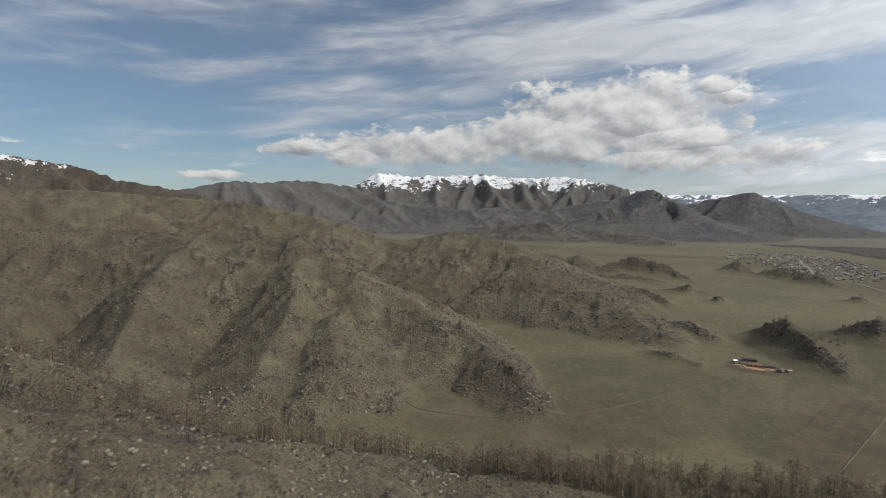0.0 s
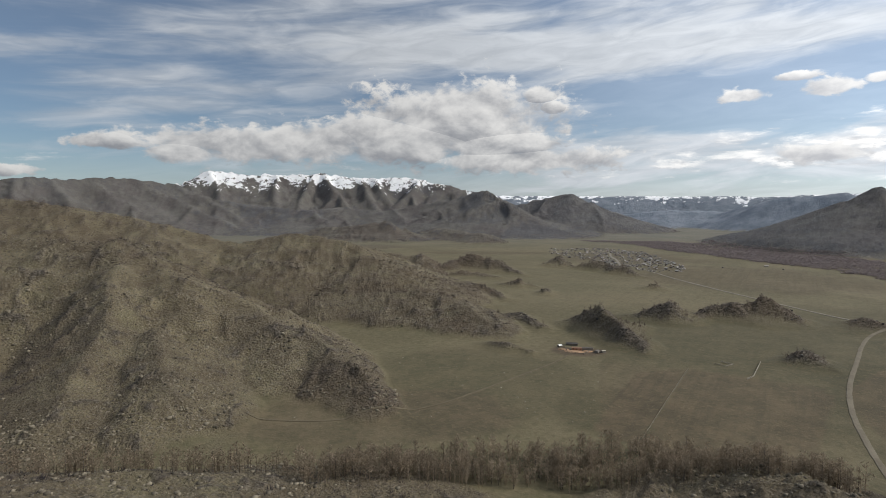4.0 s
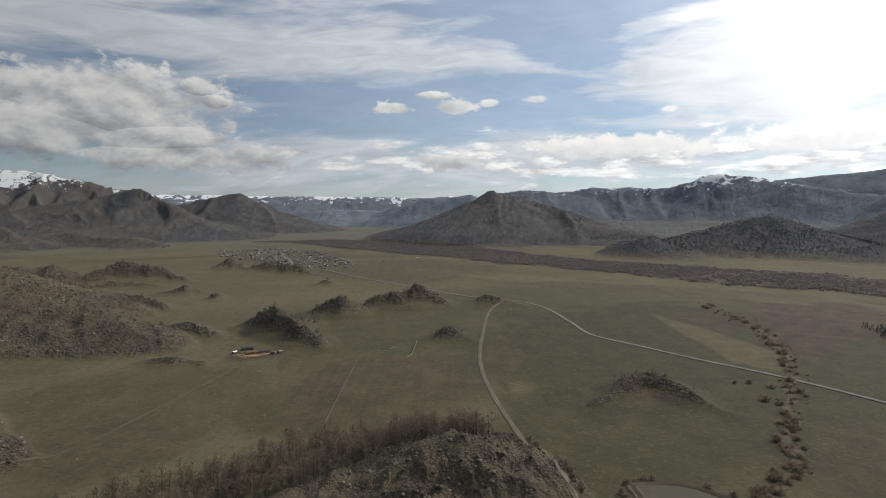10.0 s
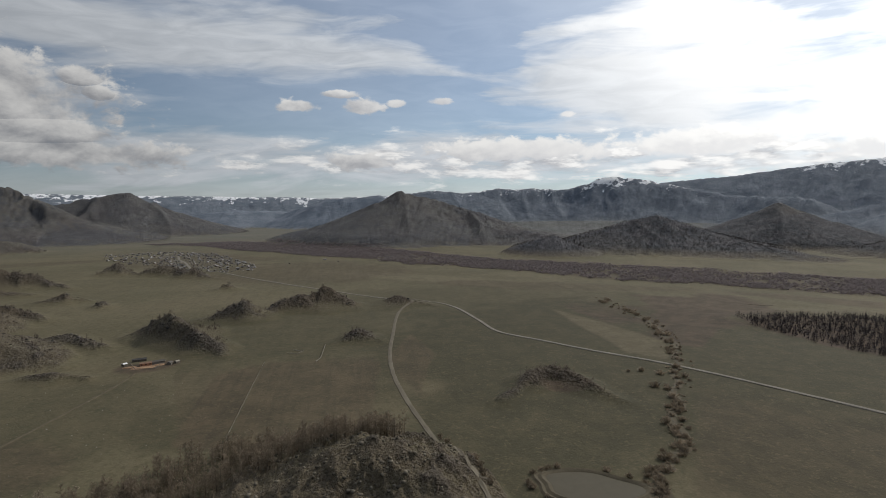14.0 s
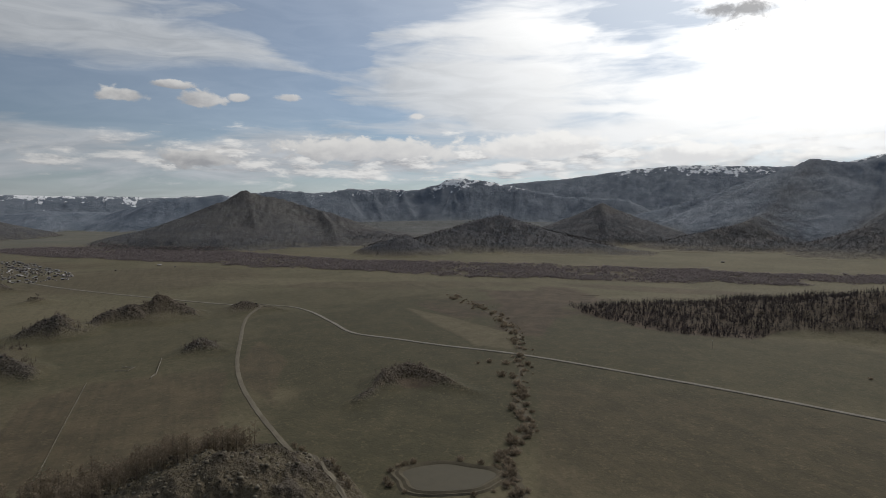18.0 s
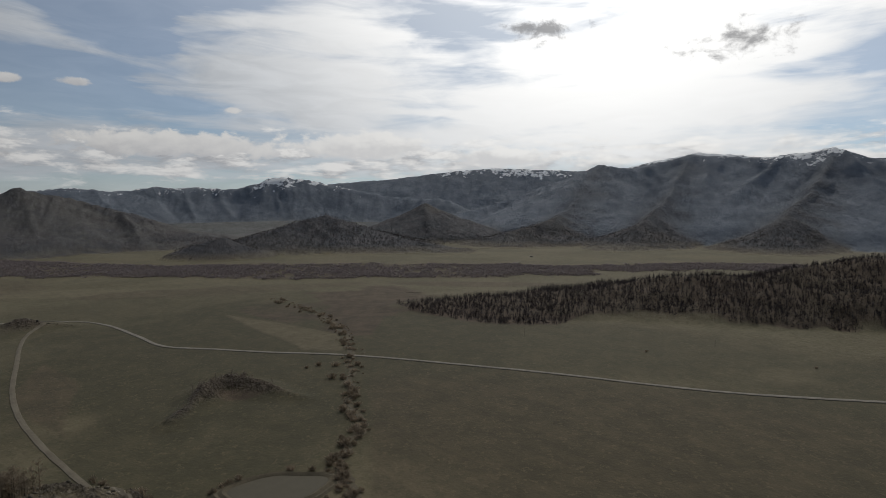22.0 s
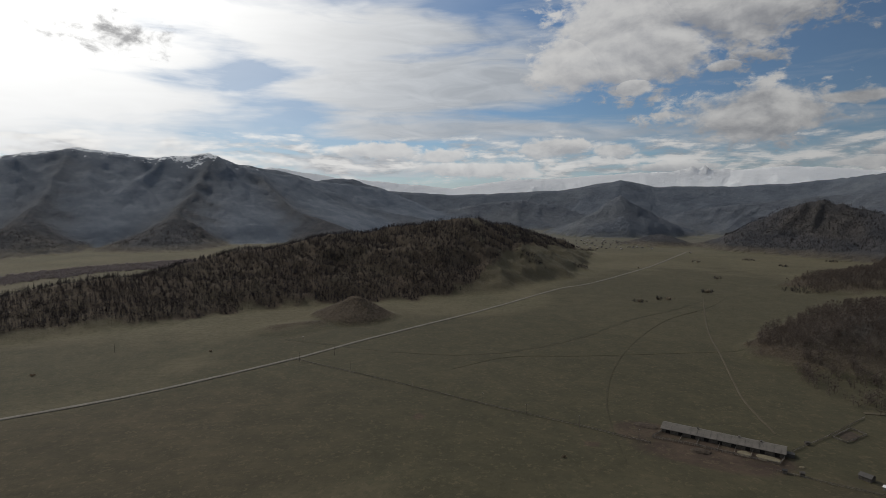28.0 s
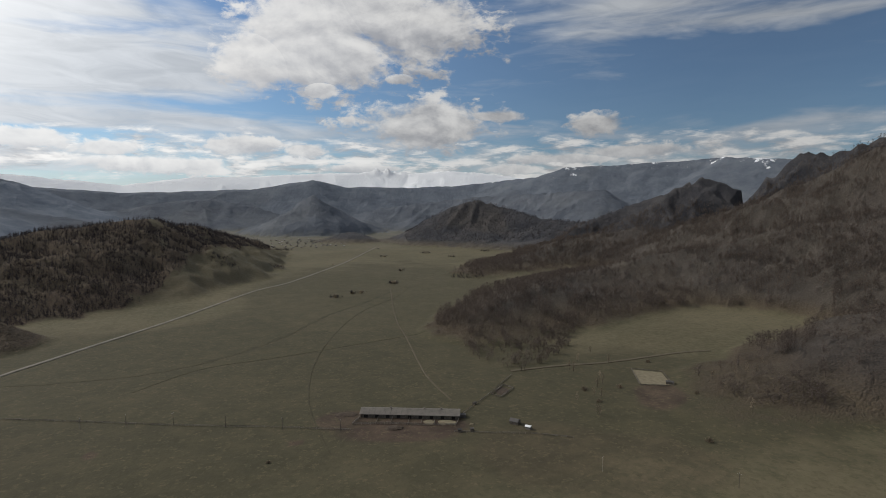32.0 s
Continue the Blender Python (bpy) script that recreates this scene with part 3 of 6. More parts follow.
# Ridges: crest points as (bearing, range, height, half width), then how sharp the crest is, how rough it is, and what grows on it.
RIDGES = {
    "near_slope": ([(-75, 330, 105, 190), (-45, 260, 84, 170), (-30, 225, 60, 150), (-15, 215, 42, 130), (0, 205, 28, 120), (10, 200, 12, 100)], 1.0, 0.5, "stony"),
    "near_crest": ([(-60, 520, 100, 150), (-39, 410, 67, 100), (-35.4, 365, 61, 85), (-31.4, 325, 51, 75), (-28.3, 298, 41, 70), (-20.4, 284, 35, 65), (-13.3, 274, 31, 60), (-3.9, 262, 22, 55), (4, 252, 14, 50)], 1.0, 0.5, "stony"),
    "knoll": ([(38, 262, 10, 45), (44.3, 274, 20, 56), (48.5, 274, 29, 64), (51.5, 268, 33, 66), (54.5, 258, 27, 58), (58.6, 246, 13, 42)], 0.62, 1.5, "stony"),
    "knoll_face": ([(46, 215, 14, 60), (53, 225, 22, 64)], 0.7, 1.6, "stony"),
    "spur_hill": ([(-40, 900, 118, 260), (-31, 870, 116, 240), (-23, 820, 113, 230), (-18, 780, 110, 220), (-13.7, 720, 102, 190)], 1.05, 0.8, "stony"),
    "spur": ([(-13.7, 720, 103, 150), (-14.8, 620, 74, 120), (-16.1, 530, 48, 95), (-19.5, 440, 24, 66), (-22.4, 400, 12, 46)], 1.05, 0.6, "stony"),
    "toe_crag": ([(-12.8, 441, 30, 20), (-11.0, 436, 27, 22), (-9.7, 417, 20, 20), (-9.5, 402, 9, 14)], 0.85, 1.5, "crag"),
    "spur_left": ([(-22.9, 820, 113, 150), (-26, 740, 90, 120), (-29, 640, 72, 100), (-30, 560, 50, 85), (-32.3, 480, 32, 70)], 1.05, 0.7, "stony"),
    "spur_far_left": ([(-28, 1060, 140, 190), (-32.2, 980, 126, 150), (-36.5, 850, 98, 130), (-39, 740, 76, 110), (-43, 640, 66, 110)], 1.05, 0.7, "stony"),
    "spur_right": ([(-13.7, 720, 102, 170), (-9, 640, 75, 160), (-4, 600, 54, 120), (0, 520, 30, 90), (2.5, 470, 5, 60)], 1.0, 0.9, "stony"),
    "spur_foot": ([(-12, 520, 46, 90), (-10.8, 430, 26, 70), (-8.6, 372, 3, 45)], 1.1, 1.0, "stony"),
    "back_hill": ([(-60, 1200, 230, 480), (-38, 1250, 184, 430), (-26, 1230, 168, 400), (-19, 1130, 156, 360), (-12.8, 1080, 126, 320), (-4.9, 1030, 86, 260), (0.9, 1000, 101, 280), (5.6, 980, 92, 260), (9.1, 900, 66, 220), (12.5, 850, 28, 150)], 1.1, 0.7, "stony"),
    "back_spur": ([(1.3, 536, 34, 70), (3.6, 492, 24, 54), (5.1, 451, 20, 44), (6.9, 426, 15, 36), (8.4, 402, 9, 28), (11.1, 381, 2, 18)], 1.0, 1.2, "rocky"),
    "foot_crag": ([(5.1, 454, 24, 14), (6.5, 435, 21, 16), (7.3, 427, 16, 12)], 0.85, 1.5, "crag"),
    "low_hill": ([(3.7, 800, 11, 70), (7.8, 780, 25, 84), (10.2, 765, 32, 92), (13.7, 745, 35, 92), (16.6, 725, 31, 84), (18.9, 690, 25, 70), (20.8, 655, 14, 44), (22.6, 630, 4, 26)], 1.0, 1.3, "rocky"),
    "hill_behind": ([(6, 1320, 44, 110), (9, 1310, 36, 90), (10.6, 1300, 40, 86), (12.0, 1290, 33, 76), (13.2, 1280, 38, 78), (14.2, 1230, 20, 56), (15.5, 1170, 7, 36)], 0.95, 1.5, "rocky"),
    "hill_behind_b": ([(15.6, 1240, 14, 46), (17.0, 1265, 20, 50), (18.1, 1290, 26, 54), (19.4, 1310, 38, 64), (20.6, 1285, 26, 52), (21.8, 1275, 25, 48), (22.9, 1245, 12, 38), (24.2, 1190, 4, 26)], 0.92, 1.8, "crag"),
    "hill_behind_c": ([(16.2, 1130, 6, 30), (17.4, 1150, 14, 36), (18.8, 1165, 9, 32), (20.5, 1140, 4, 24)], 0.92, 1.6, "crag"),
    "town_hill": ([(26.3, 1400, 5, 26), (27.2, 1405, 19, 36), (28.1, 1405, 25, 40), (28.9, 1400, 13, 32), (29.7, 1385, 4, 22)], 0.92, 1.4, "crag"),
    "town_hill_b": ([(29.9, 1350, 7, 30), (31, 1345, 22, 38), (31.9, 1340, 18, 34), (32.8, 1300, 14, 32), (33.6, 1290, 21, 36), (34.6, 1270, 13, 30), (36.3, 1220, 3, 20)], 0.92, 1.4, "crag"),
    "outcrop_a": ([(29.8, 712, 5, 22), (31.4, 702, 22, 34), (33.0, 690, 34, 42), (34.0, 655, 24, 34), (35.2, 622, 15, 28), (37.1, 590, 3, 16)], 0.95, 1.7, "crag"),
    "outcrop_b": ([(34.6, 772, 5, 22), (36.6, 776, 16, 30), (38.3, 772, 24, 36), (40, 768, 12, 26), (41.2, 775, 5, 20)], 0.95, 1.7, "crag"),
    "outcrop_c": ([(40.4, 780, 7, 26), (42.2, 805, 17, 32), (43.6, 812, 23, 38), (45, 815, 22, 36), (46.5, 818, 31, 42), (48.2, 815, 18, 34), (50.2, 800, 3, 20)], 0.95, 1.7, "crag"),
    "outcrop_d": ([(48.2, 612, 4, 18), (49.5, 622, 12, 24), (50.6, 612, 6, 18), (51.8, 604, 2, 12)], 0.95, 1.6, "crag"),
    "outcrop_e": ([(52.9, 820, 4, 30), (54.4, 835, 13, 40), (55.6, 828, 8, 30), (57.2, 815, 3, 24)], 0.9, 1.2, "crag"),
    "outcrop_f": ([(16.4, 980, 7, 26), (17.6, 965, 15, 32), (18.6, 955, 13, 28), (20, 930, 19, 34), (21.3, 915, 12, 26), (22.8, 880, 5, 22)], 0.92, 1.7, "crag"),
    "outcrop_g": ([(22.4, 1050, 5, 24), (23.8, 1040, 14, 30), (24.8, 1030, 8, 24), (26.1, 1012, 3, 20)], 0.9, 1.5, "crag"),
    "outcrop_h": ([(26.3, 962, 3, 18), (27.2, 955, 9, 24), (28.2, 946, 2, 16)], 0.9, 1.5, "crag"),
    "outcrop_i": ([(22.8, 745, 3, 24), (24.4, 722, 9, 28), (26.4, 676, 5, 22), (27.3, 662, 2, 14)], 0.95, 1.5, "crag"),
    "outcrop_j": ([(20.8, 592, 4, 20), (22.3, 580, 8, 22), (23.4, 572, 4, 16), (24.8, 562, 3, 14)], 0.95, 1.5, "crag"),
    "outcrop_k": ([(36.8, 1050, 3, 20), (37.5, 1056, 11, 24), (38.2, 1052, 3, 18)], 0.95, 1.2, "crag"),
    "mound": ([(65.2, 420, 4, 13), (66.0, 446, 5, 15), (67.3, 474, 11, 22), (68.6, 484, 12, 22), (70, 480, 11, 20), (72.3, 464, 9, 18), (75, 448, 4, 14), (77.6, 438, 2, 12)], 0.9, 1.0, "crag"),
    "foothill": ([(3.5, 2700, 46, 200), (6.5, 2550, 58, 200), (8.4, 2470, 74, 200), (10.4, 2430, 84, 210), (12.2, 2410, 54, 170), (14.7, 2372, 12, 110)], 1.0, 1.3, "foot"),
    "foothill_b": ([(15.4, 2520, 50, 180), (17.4, 2440, 44, 150), (18.6, 2350, 30, 110), (20, 2260, 40, 120), (21.2, 2200, 8, 70)], 1.0, 1.3, "foot"),
    "far_meadow": ([(58, 3050, 50, 650), (66, 3100, 62, 800), (76, 3100, 70, 850), (86, 3000, 62, 800), (95, 2800, 46, 700), (102, 2600, 36, 500)], 1.4, 0.05, "green"),
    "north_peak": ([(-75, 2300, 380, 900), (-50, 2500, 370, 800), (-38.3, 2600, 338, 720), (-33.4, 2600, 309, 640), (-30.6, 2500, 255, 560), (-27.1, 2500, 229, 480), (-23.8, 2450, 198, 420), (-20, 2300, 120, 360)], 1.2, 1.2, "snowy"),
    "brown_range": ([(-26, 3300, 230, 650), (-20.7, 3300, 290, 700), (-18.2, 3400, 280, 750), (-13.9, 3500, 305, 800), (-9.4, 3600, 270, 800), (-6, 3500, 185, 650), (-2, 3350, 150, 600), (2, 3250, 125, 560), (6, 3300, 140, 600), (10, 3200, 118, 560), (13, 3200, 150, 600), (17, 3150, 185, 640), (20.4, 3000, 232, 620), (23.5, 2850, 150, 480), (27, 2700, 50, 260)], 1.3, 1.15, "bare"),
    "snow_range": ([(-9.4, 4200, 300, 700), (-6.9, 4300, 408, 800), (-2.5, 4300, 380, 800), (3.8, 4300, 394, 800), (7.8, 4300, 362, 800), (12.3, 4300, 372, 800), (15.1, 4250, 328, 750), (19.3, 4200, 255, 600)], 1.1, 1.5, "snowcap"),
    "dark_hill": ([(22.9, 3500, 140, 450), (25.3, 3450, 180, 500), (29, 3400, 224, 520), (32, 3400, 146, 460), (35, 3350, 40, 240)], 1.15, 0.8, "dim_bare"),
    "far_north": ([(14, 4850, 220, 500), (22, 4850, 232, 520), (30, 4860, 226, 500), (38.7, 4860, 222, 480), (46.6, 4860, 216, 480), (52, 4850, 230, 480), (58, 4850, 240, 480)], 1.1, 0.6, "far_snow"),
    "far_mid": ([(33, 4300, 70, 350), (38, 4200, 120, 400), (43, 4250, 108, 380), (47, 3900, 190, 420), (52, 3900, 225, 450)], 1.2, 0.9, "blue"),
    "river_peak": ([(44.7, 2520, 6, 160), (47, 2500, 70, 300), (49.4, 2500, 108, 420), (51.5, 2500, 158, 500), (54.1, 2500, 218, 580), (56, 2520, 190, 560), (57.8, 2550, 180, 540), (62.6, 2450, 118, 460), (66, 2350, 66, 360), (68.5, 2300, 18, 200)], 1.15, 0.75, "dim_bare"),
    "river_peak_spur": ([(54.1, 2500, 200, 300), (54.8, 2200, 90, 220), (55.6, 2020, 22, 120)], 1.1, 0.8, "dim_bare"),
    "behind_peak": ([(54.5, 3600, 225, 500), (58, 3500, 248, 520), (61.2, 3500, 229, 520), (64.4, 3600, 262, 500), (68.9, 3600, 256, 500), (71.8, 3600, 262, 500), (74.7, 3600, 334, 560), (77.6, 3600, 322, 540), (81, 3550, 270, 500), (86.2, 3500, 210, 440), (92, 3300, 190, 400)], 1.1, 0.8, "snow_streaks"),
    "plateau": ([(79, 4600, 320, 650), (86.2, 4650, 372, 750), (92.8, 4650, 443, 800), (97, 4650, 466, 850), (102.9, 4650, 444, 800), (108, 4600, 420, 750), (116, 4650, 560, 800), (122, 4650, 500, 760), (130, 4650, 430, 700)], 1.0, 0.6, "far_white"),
    "cone": ([(68.9, 1750, 52, 150), (69.6, 1750, 58, 150), (71, 1740, 40, 130)], 1.05, 0.6, "larch"),
    "mid_hill": ([(72.4, 1900, 24, 180), (76.5, 2030, 93, 330), (79.7, 2080, 118, 370), (83, 2030, 80, 330), (86, 1950, 48, 260), (90.9, 1850, 18, 170), (94.2, 1760, 3, 90)], 1.1, 0.7, "larch"),
    "mid_hill_b": ([(86, 2500, 70, 300), (89.8, 2500, 164, 420), (92.7, 2480, 110, 360)], 1.05, 0.7, "larch"),
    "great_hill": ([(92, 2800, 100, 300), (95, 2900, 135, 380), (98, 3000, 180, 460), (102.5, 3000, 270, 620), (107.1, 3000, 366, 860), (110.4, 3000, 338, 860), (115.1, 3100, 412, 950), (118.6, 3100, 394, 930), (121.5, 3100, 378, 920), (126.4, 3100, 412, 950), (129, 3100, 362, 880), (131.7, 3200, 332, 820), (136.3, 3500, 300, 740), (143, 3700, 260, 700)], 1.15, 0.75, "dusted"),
    "great_spur_a": ([(107.1, 2950, 300, 320), (104.5, 2500, 130, 280), (101.5, 2250, 84, 260), (98, 2150, 50, 220)], 1.1, 0.75, "larch"),
    "great_spur_b": ([(115.1, 3000, 330, 340), (113, 2500, 150, 300), (110.5, 2200, 70, 240), (109, 2000, 14, 150)], 1.1, 0.75, "larch"),
    "great_spur_c": ([(126.4, 3000, 330, 340), (124, 2500, 150, 300), (122, 2150, 60, 220)], 1.1, 0.75, "larch"),
    "great_spur_d": ([(131, 3000, 290, 340), (134, 2600, 130, 300), (138, 2400, 70, 260)], 1.1, 0.75, "larch"),
    "forest_hill": ([(87.6, 812, 2, 60), (94.4, 860, 7, 110), (99.7, 850, 9, 120), (105.5, 880, 19, 150), (111, 905, 33, 170), (116.4, 930, 45, 180), (121.4, 950, 43, 170), (125.5, 1000, 58, 190), (128.9, 1020, 73, 220), (132.5, 1040, 72, 230), (137.3, 1100, 95, 270), (141.3, 1130, 95, 280), (144.2, 1170, 105, 290), (147.7, 1210, 112, 290), (151.0, 1260, 122, 270), (153.2, 1340, 112, 240), (156, 1480, 94, 210), (159, 1640, 63, 160), (161, 1740, 34, 110), (162, 1800, 6, 50)], 1.05, 0.9, "larch_hill"),
    "mini_hill": ([(138.4, 742, 16, 50), (139.2, 745, 29, 60), (140.2, 745, 27, 58), (141.2, 745, 15, 48)], 1.2, 0.5, "knob"),
    "mini_top": ([(138.8, 742, 27, 12), (139.3, 744, 31, 14), (140.1, 745, 28, 12)], 0.9, 1.2, "crag"),
    "mini_hill_b": ([(133.2, 690, 4, 40), (135, 700, 5, 36)], 1.2, 0.3, "knob"),
    "rock_c": ([(156.8, 1165, 8, 44), (158.2, 1165, 20, 52), (159.6, 1165, 8, 40)], 0.9, 1.4, "crag"),
    "rock_d": ([(162.2, 1340, 4, 26), (163, 1335, 10, 30), (164.0, 1320, 3, 24)], 0.9, 1.3, "crag"),
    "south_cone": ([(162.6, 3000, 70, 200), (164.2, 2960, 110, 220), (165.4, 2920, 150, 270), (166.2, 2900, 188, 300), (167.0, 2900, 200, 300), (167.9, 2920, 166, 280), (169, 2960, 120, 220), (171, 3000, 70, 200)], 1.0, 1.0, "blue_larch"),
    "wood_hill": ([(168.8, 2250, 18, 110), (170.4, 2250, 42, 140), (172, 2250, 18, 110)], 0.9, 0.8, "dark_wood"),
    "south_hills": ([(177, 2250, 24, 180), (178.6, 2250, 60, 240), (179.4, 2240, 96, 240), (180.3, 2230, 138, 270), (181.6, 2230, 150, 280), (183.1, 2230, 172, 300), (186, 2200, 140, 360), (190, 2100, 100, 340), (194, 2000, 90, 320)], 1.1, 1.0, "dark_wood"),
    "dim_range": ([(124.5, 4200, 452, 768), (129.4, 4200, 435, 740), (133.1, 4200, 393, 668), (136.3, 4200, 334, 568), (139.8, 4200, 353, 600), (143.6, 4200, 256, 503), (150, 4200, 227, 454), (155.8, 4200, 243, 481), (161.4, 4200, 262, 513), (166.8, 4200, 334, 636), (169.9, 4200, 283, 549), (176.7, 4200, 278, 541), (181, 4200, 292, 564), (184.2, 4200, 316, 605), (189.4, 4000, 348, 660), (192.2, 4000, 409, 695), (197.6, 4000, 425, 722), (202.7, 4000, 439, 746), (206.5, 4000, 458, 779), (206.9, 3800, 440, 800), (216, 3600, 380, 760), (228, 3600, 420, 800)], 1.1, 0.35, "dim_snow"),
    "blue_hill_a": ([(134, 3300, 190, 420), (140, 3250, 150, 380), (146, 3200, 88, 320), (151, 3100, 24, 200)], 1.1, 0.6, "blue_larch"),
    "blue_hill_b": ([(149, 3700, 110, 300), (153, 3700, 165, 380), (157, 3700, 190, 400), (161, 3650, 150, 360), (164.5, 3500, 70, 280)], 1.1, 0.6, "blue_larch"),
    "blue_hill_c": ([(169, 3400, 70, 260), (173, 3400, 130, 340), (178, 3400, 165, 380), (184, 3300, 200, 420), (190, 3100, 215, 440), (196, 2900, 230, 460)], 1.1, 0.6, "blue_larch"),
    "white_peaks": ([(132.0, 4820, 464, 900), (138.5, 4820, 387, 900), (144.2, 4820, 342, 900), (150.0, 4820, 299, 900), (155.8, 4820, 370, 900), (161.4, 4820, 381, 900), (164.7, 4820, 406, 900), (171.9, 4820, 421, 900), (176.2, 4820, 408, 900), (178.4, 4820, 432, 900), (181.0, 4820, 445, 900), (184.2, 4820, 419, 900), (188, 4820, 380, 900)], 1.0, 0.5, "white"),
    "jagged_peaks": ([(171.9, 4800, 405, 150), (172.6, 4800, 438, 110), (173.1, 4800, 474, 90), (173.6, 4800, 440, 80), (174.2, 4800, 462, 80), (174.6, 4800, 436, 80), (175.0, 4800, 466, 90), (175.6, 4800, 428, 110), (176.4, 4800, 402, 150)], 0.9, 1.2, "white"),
    "grass_ridge": ([(194, 2000, 90, 300), (198.7, 1900, 152, 380), (202, 1850, 190, 420), (204.6, 1900, 238, 420), (208.4, 1900, 195, 400), (212.5, 1850, 300, 460), (215, 1800, 285, 460), (219, 1750, 330, 480), (228, 1700, 380, 560)], 1.15, 0.9, "brown_grass"),
    "wood_spur": ([(180.6, 640, 2, 40), (182.2, 645, 10, 60), (184, 660, 18, 85), (187.7, 740, 28, 120), (191.6, 870, 37, 160), (197, 1010, 42, 200), (202, 1080, 60, 220), (207.7, 1120, 86, 220), (212, 1120, 108, 230), (219, 1080, 140, 260), (232, 1000, 190, 320)], 1.05, 0.8, "brown_wood"),
    "shoulder": ([(198.5, 1620, 60, 200), (202.9, 1520, 94, 260), (207, 1440, 136, 290), (212, 1370, 192, 320), (218, 1310, 256, 340), (230, 1250, 310, 420)], 1.1, 0.8, "brown_wood"),
    "wood_tail": ([(181.6, 1180, 3, 40), (184, 1200, 12, 80), (186.5, 1330, 17, 120), (190.5, 1460, 30, 170), (194.3, 1570, 62, 230), (199, 1600, 92, 280)], 1.0, 0.9, "brown_wood"),
    "wood_spur_b": ([(209, 455, 4, 60), (212, 520, 13, 90), (219, 600, 35, 140), (228, 700, 76, 220), (240, 760, 120, 280)], 1.0, 0.7, "brown_wood"),
    "behind_east": ([(240, 1500, 300, 600), (262, 1800, 340, 700), (285, 2000, 380, 800)], 1.1, 0.9, "brown_grass"),
}
# what each kind of ridge carries: hill (stony), crag, scrub, wood, painted aerial haze, and the height from which snow
# lies (0: none)
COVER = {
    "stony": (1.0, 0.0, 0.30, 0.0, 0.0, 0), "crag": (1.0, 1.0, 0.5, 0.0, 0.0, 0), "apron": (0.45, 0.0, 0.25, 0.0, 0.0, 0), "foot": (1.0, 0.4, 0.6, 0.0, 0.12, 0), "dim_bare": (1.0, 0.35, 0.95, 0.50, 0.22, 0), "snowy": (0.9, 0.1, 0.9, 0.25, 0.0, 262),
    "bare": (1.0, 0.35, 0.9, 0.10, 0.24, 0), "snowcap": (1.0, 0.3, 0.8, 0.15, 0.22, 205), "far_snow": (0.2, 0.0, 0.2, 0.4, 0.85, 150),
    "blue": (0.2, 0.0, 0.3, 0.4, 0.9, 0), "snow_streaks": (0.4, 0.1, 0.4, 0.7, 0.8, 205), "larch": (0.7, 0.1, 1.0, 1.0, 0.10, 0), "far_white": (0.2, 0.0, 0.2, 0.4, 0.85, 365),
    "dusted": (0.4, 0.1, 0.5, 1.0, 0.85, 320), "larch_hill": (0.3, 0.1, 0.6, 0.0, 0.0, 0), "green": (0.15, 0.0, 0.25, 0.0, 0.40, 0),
    # brown_grass and brown_wood: woods whose dark tone also paints in cloud shade
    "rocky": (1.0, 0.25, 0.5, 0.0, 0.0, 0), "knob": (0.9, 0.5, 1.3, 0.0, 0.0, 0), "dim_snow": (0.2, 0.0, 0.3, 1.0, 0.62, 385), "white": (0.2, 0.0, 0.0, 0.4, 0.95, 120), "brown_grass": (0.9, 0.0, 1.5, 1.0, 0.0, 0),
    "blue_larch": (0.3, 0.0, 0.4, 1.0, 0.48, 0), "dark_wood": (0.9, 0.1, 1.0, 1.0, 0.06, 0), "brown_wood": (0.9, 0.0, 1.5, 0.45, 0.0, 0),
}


MOUNTAINS = {"dark_wood": 0.8, "blue_larch": 0.4, "bare": 1.0, "dim_bare": 0.7, "snowcap": 1.0, "snow_streaks": 0.35, "larch": 0.5, "dusted": 0.35, "foot": 1.0, "snowy": 0.8, "brown_grass": 0.9}  # how bold the side ridges are


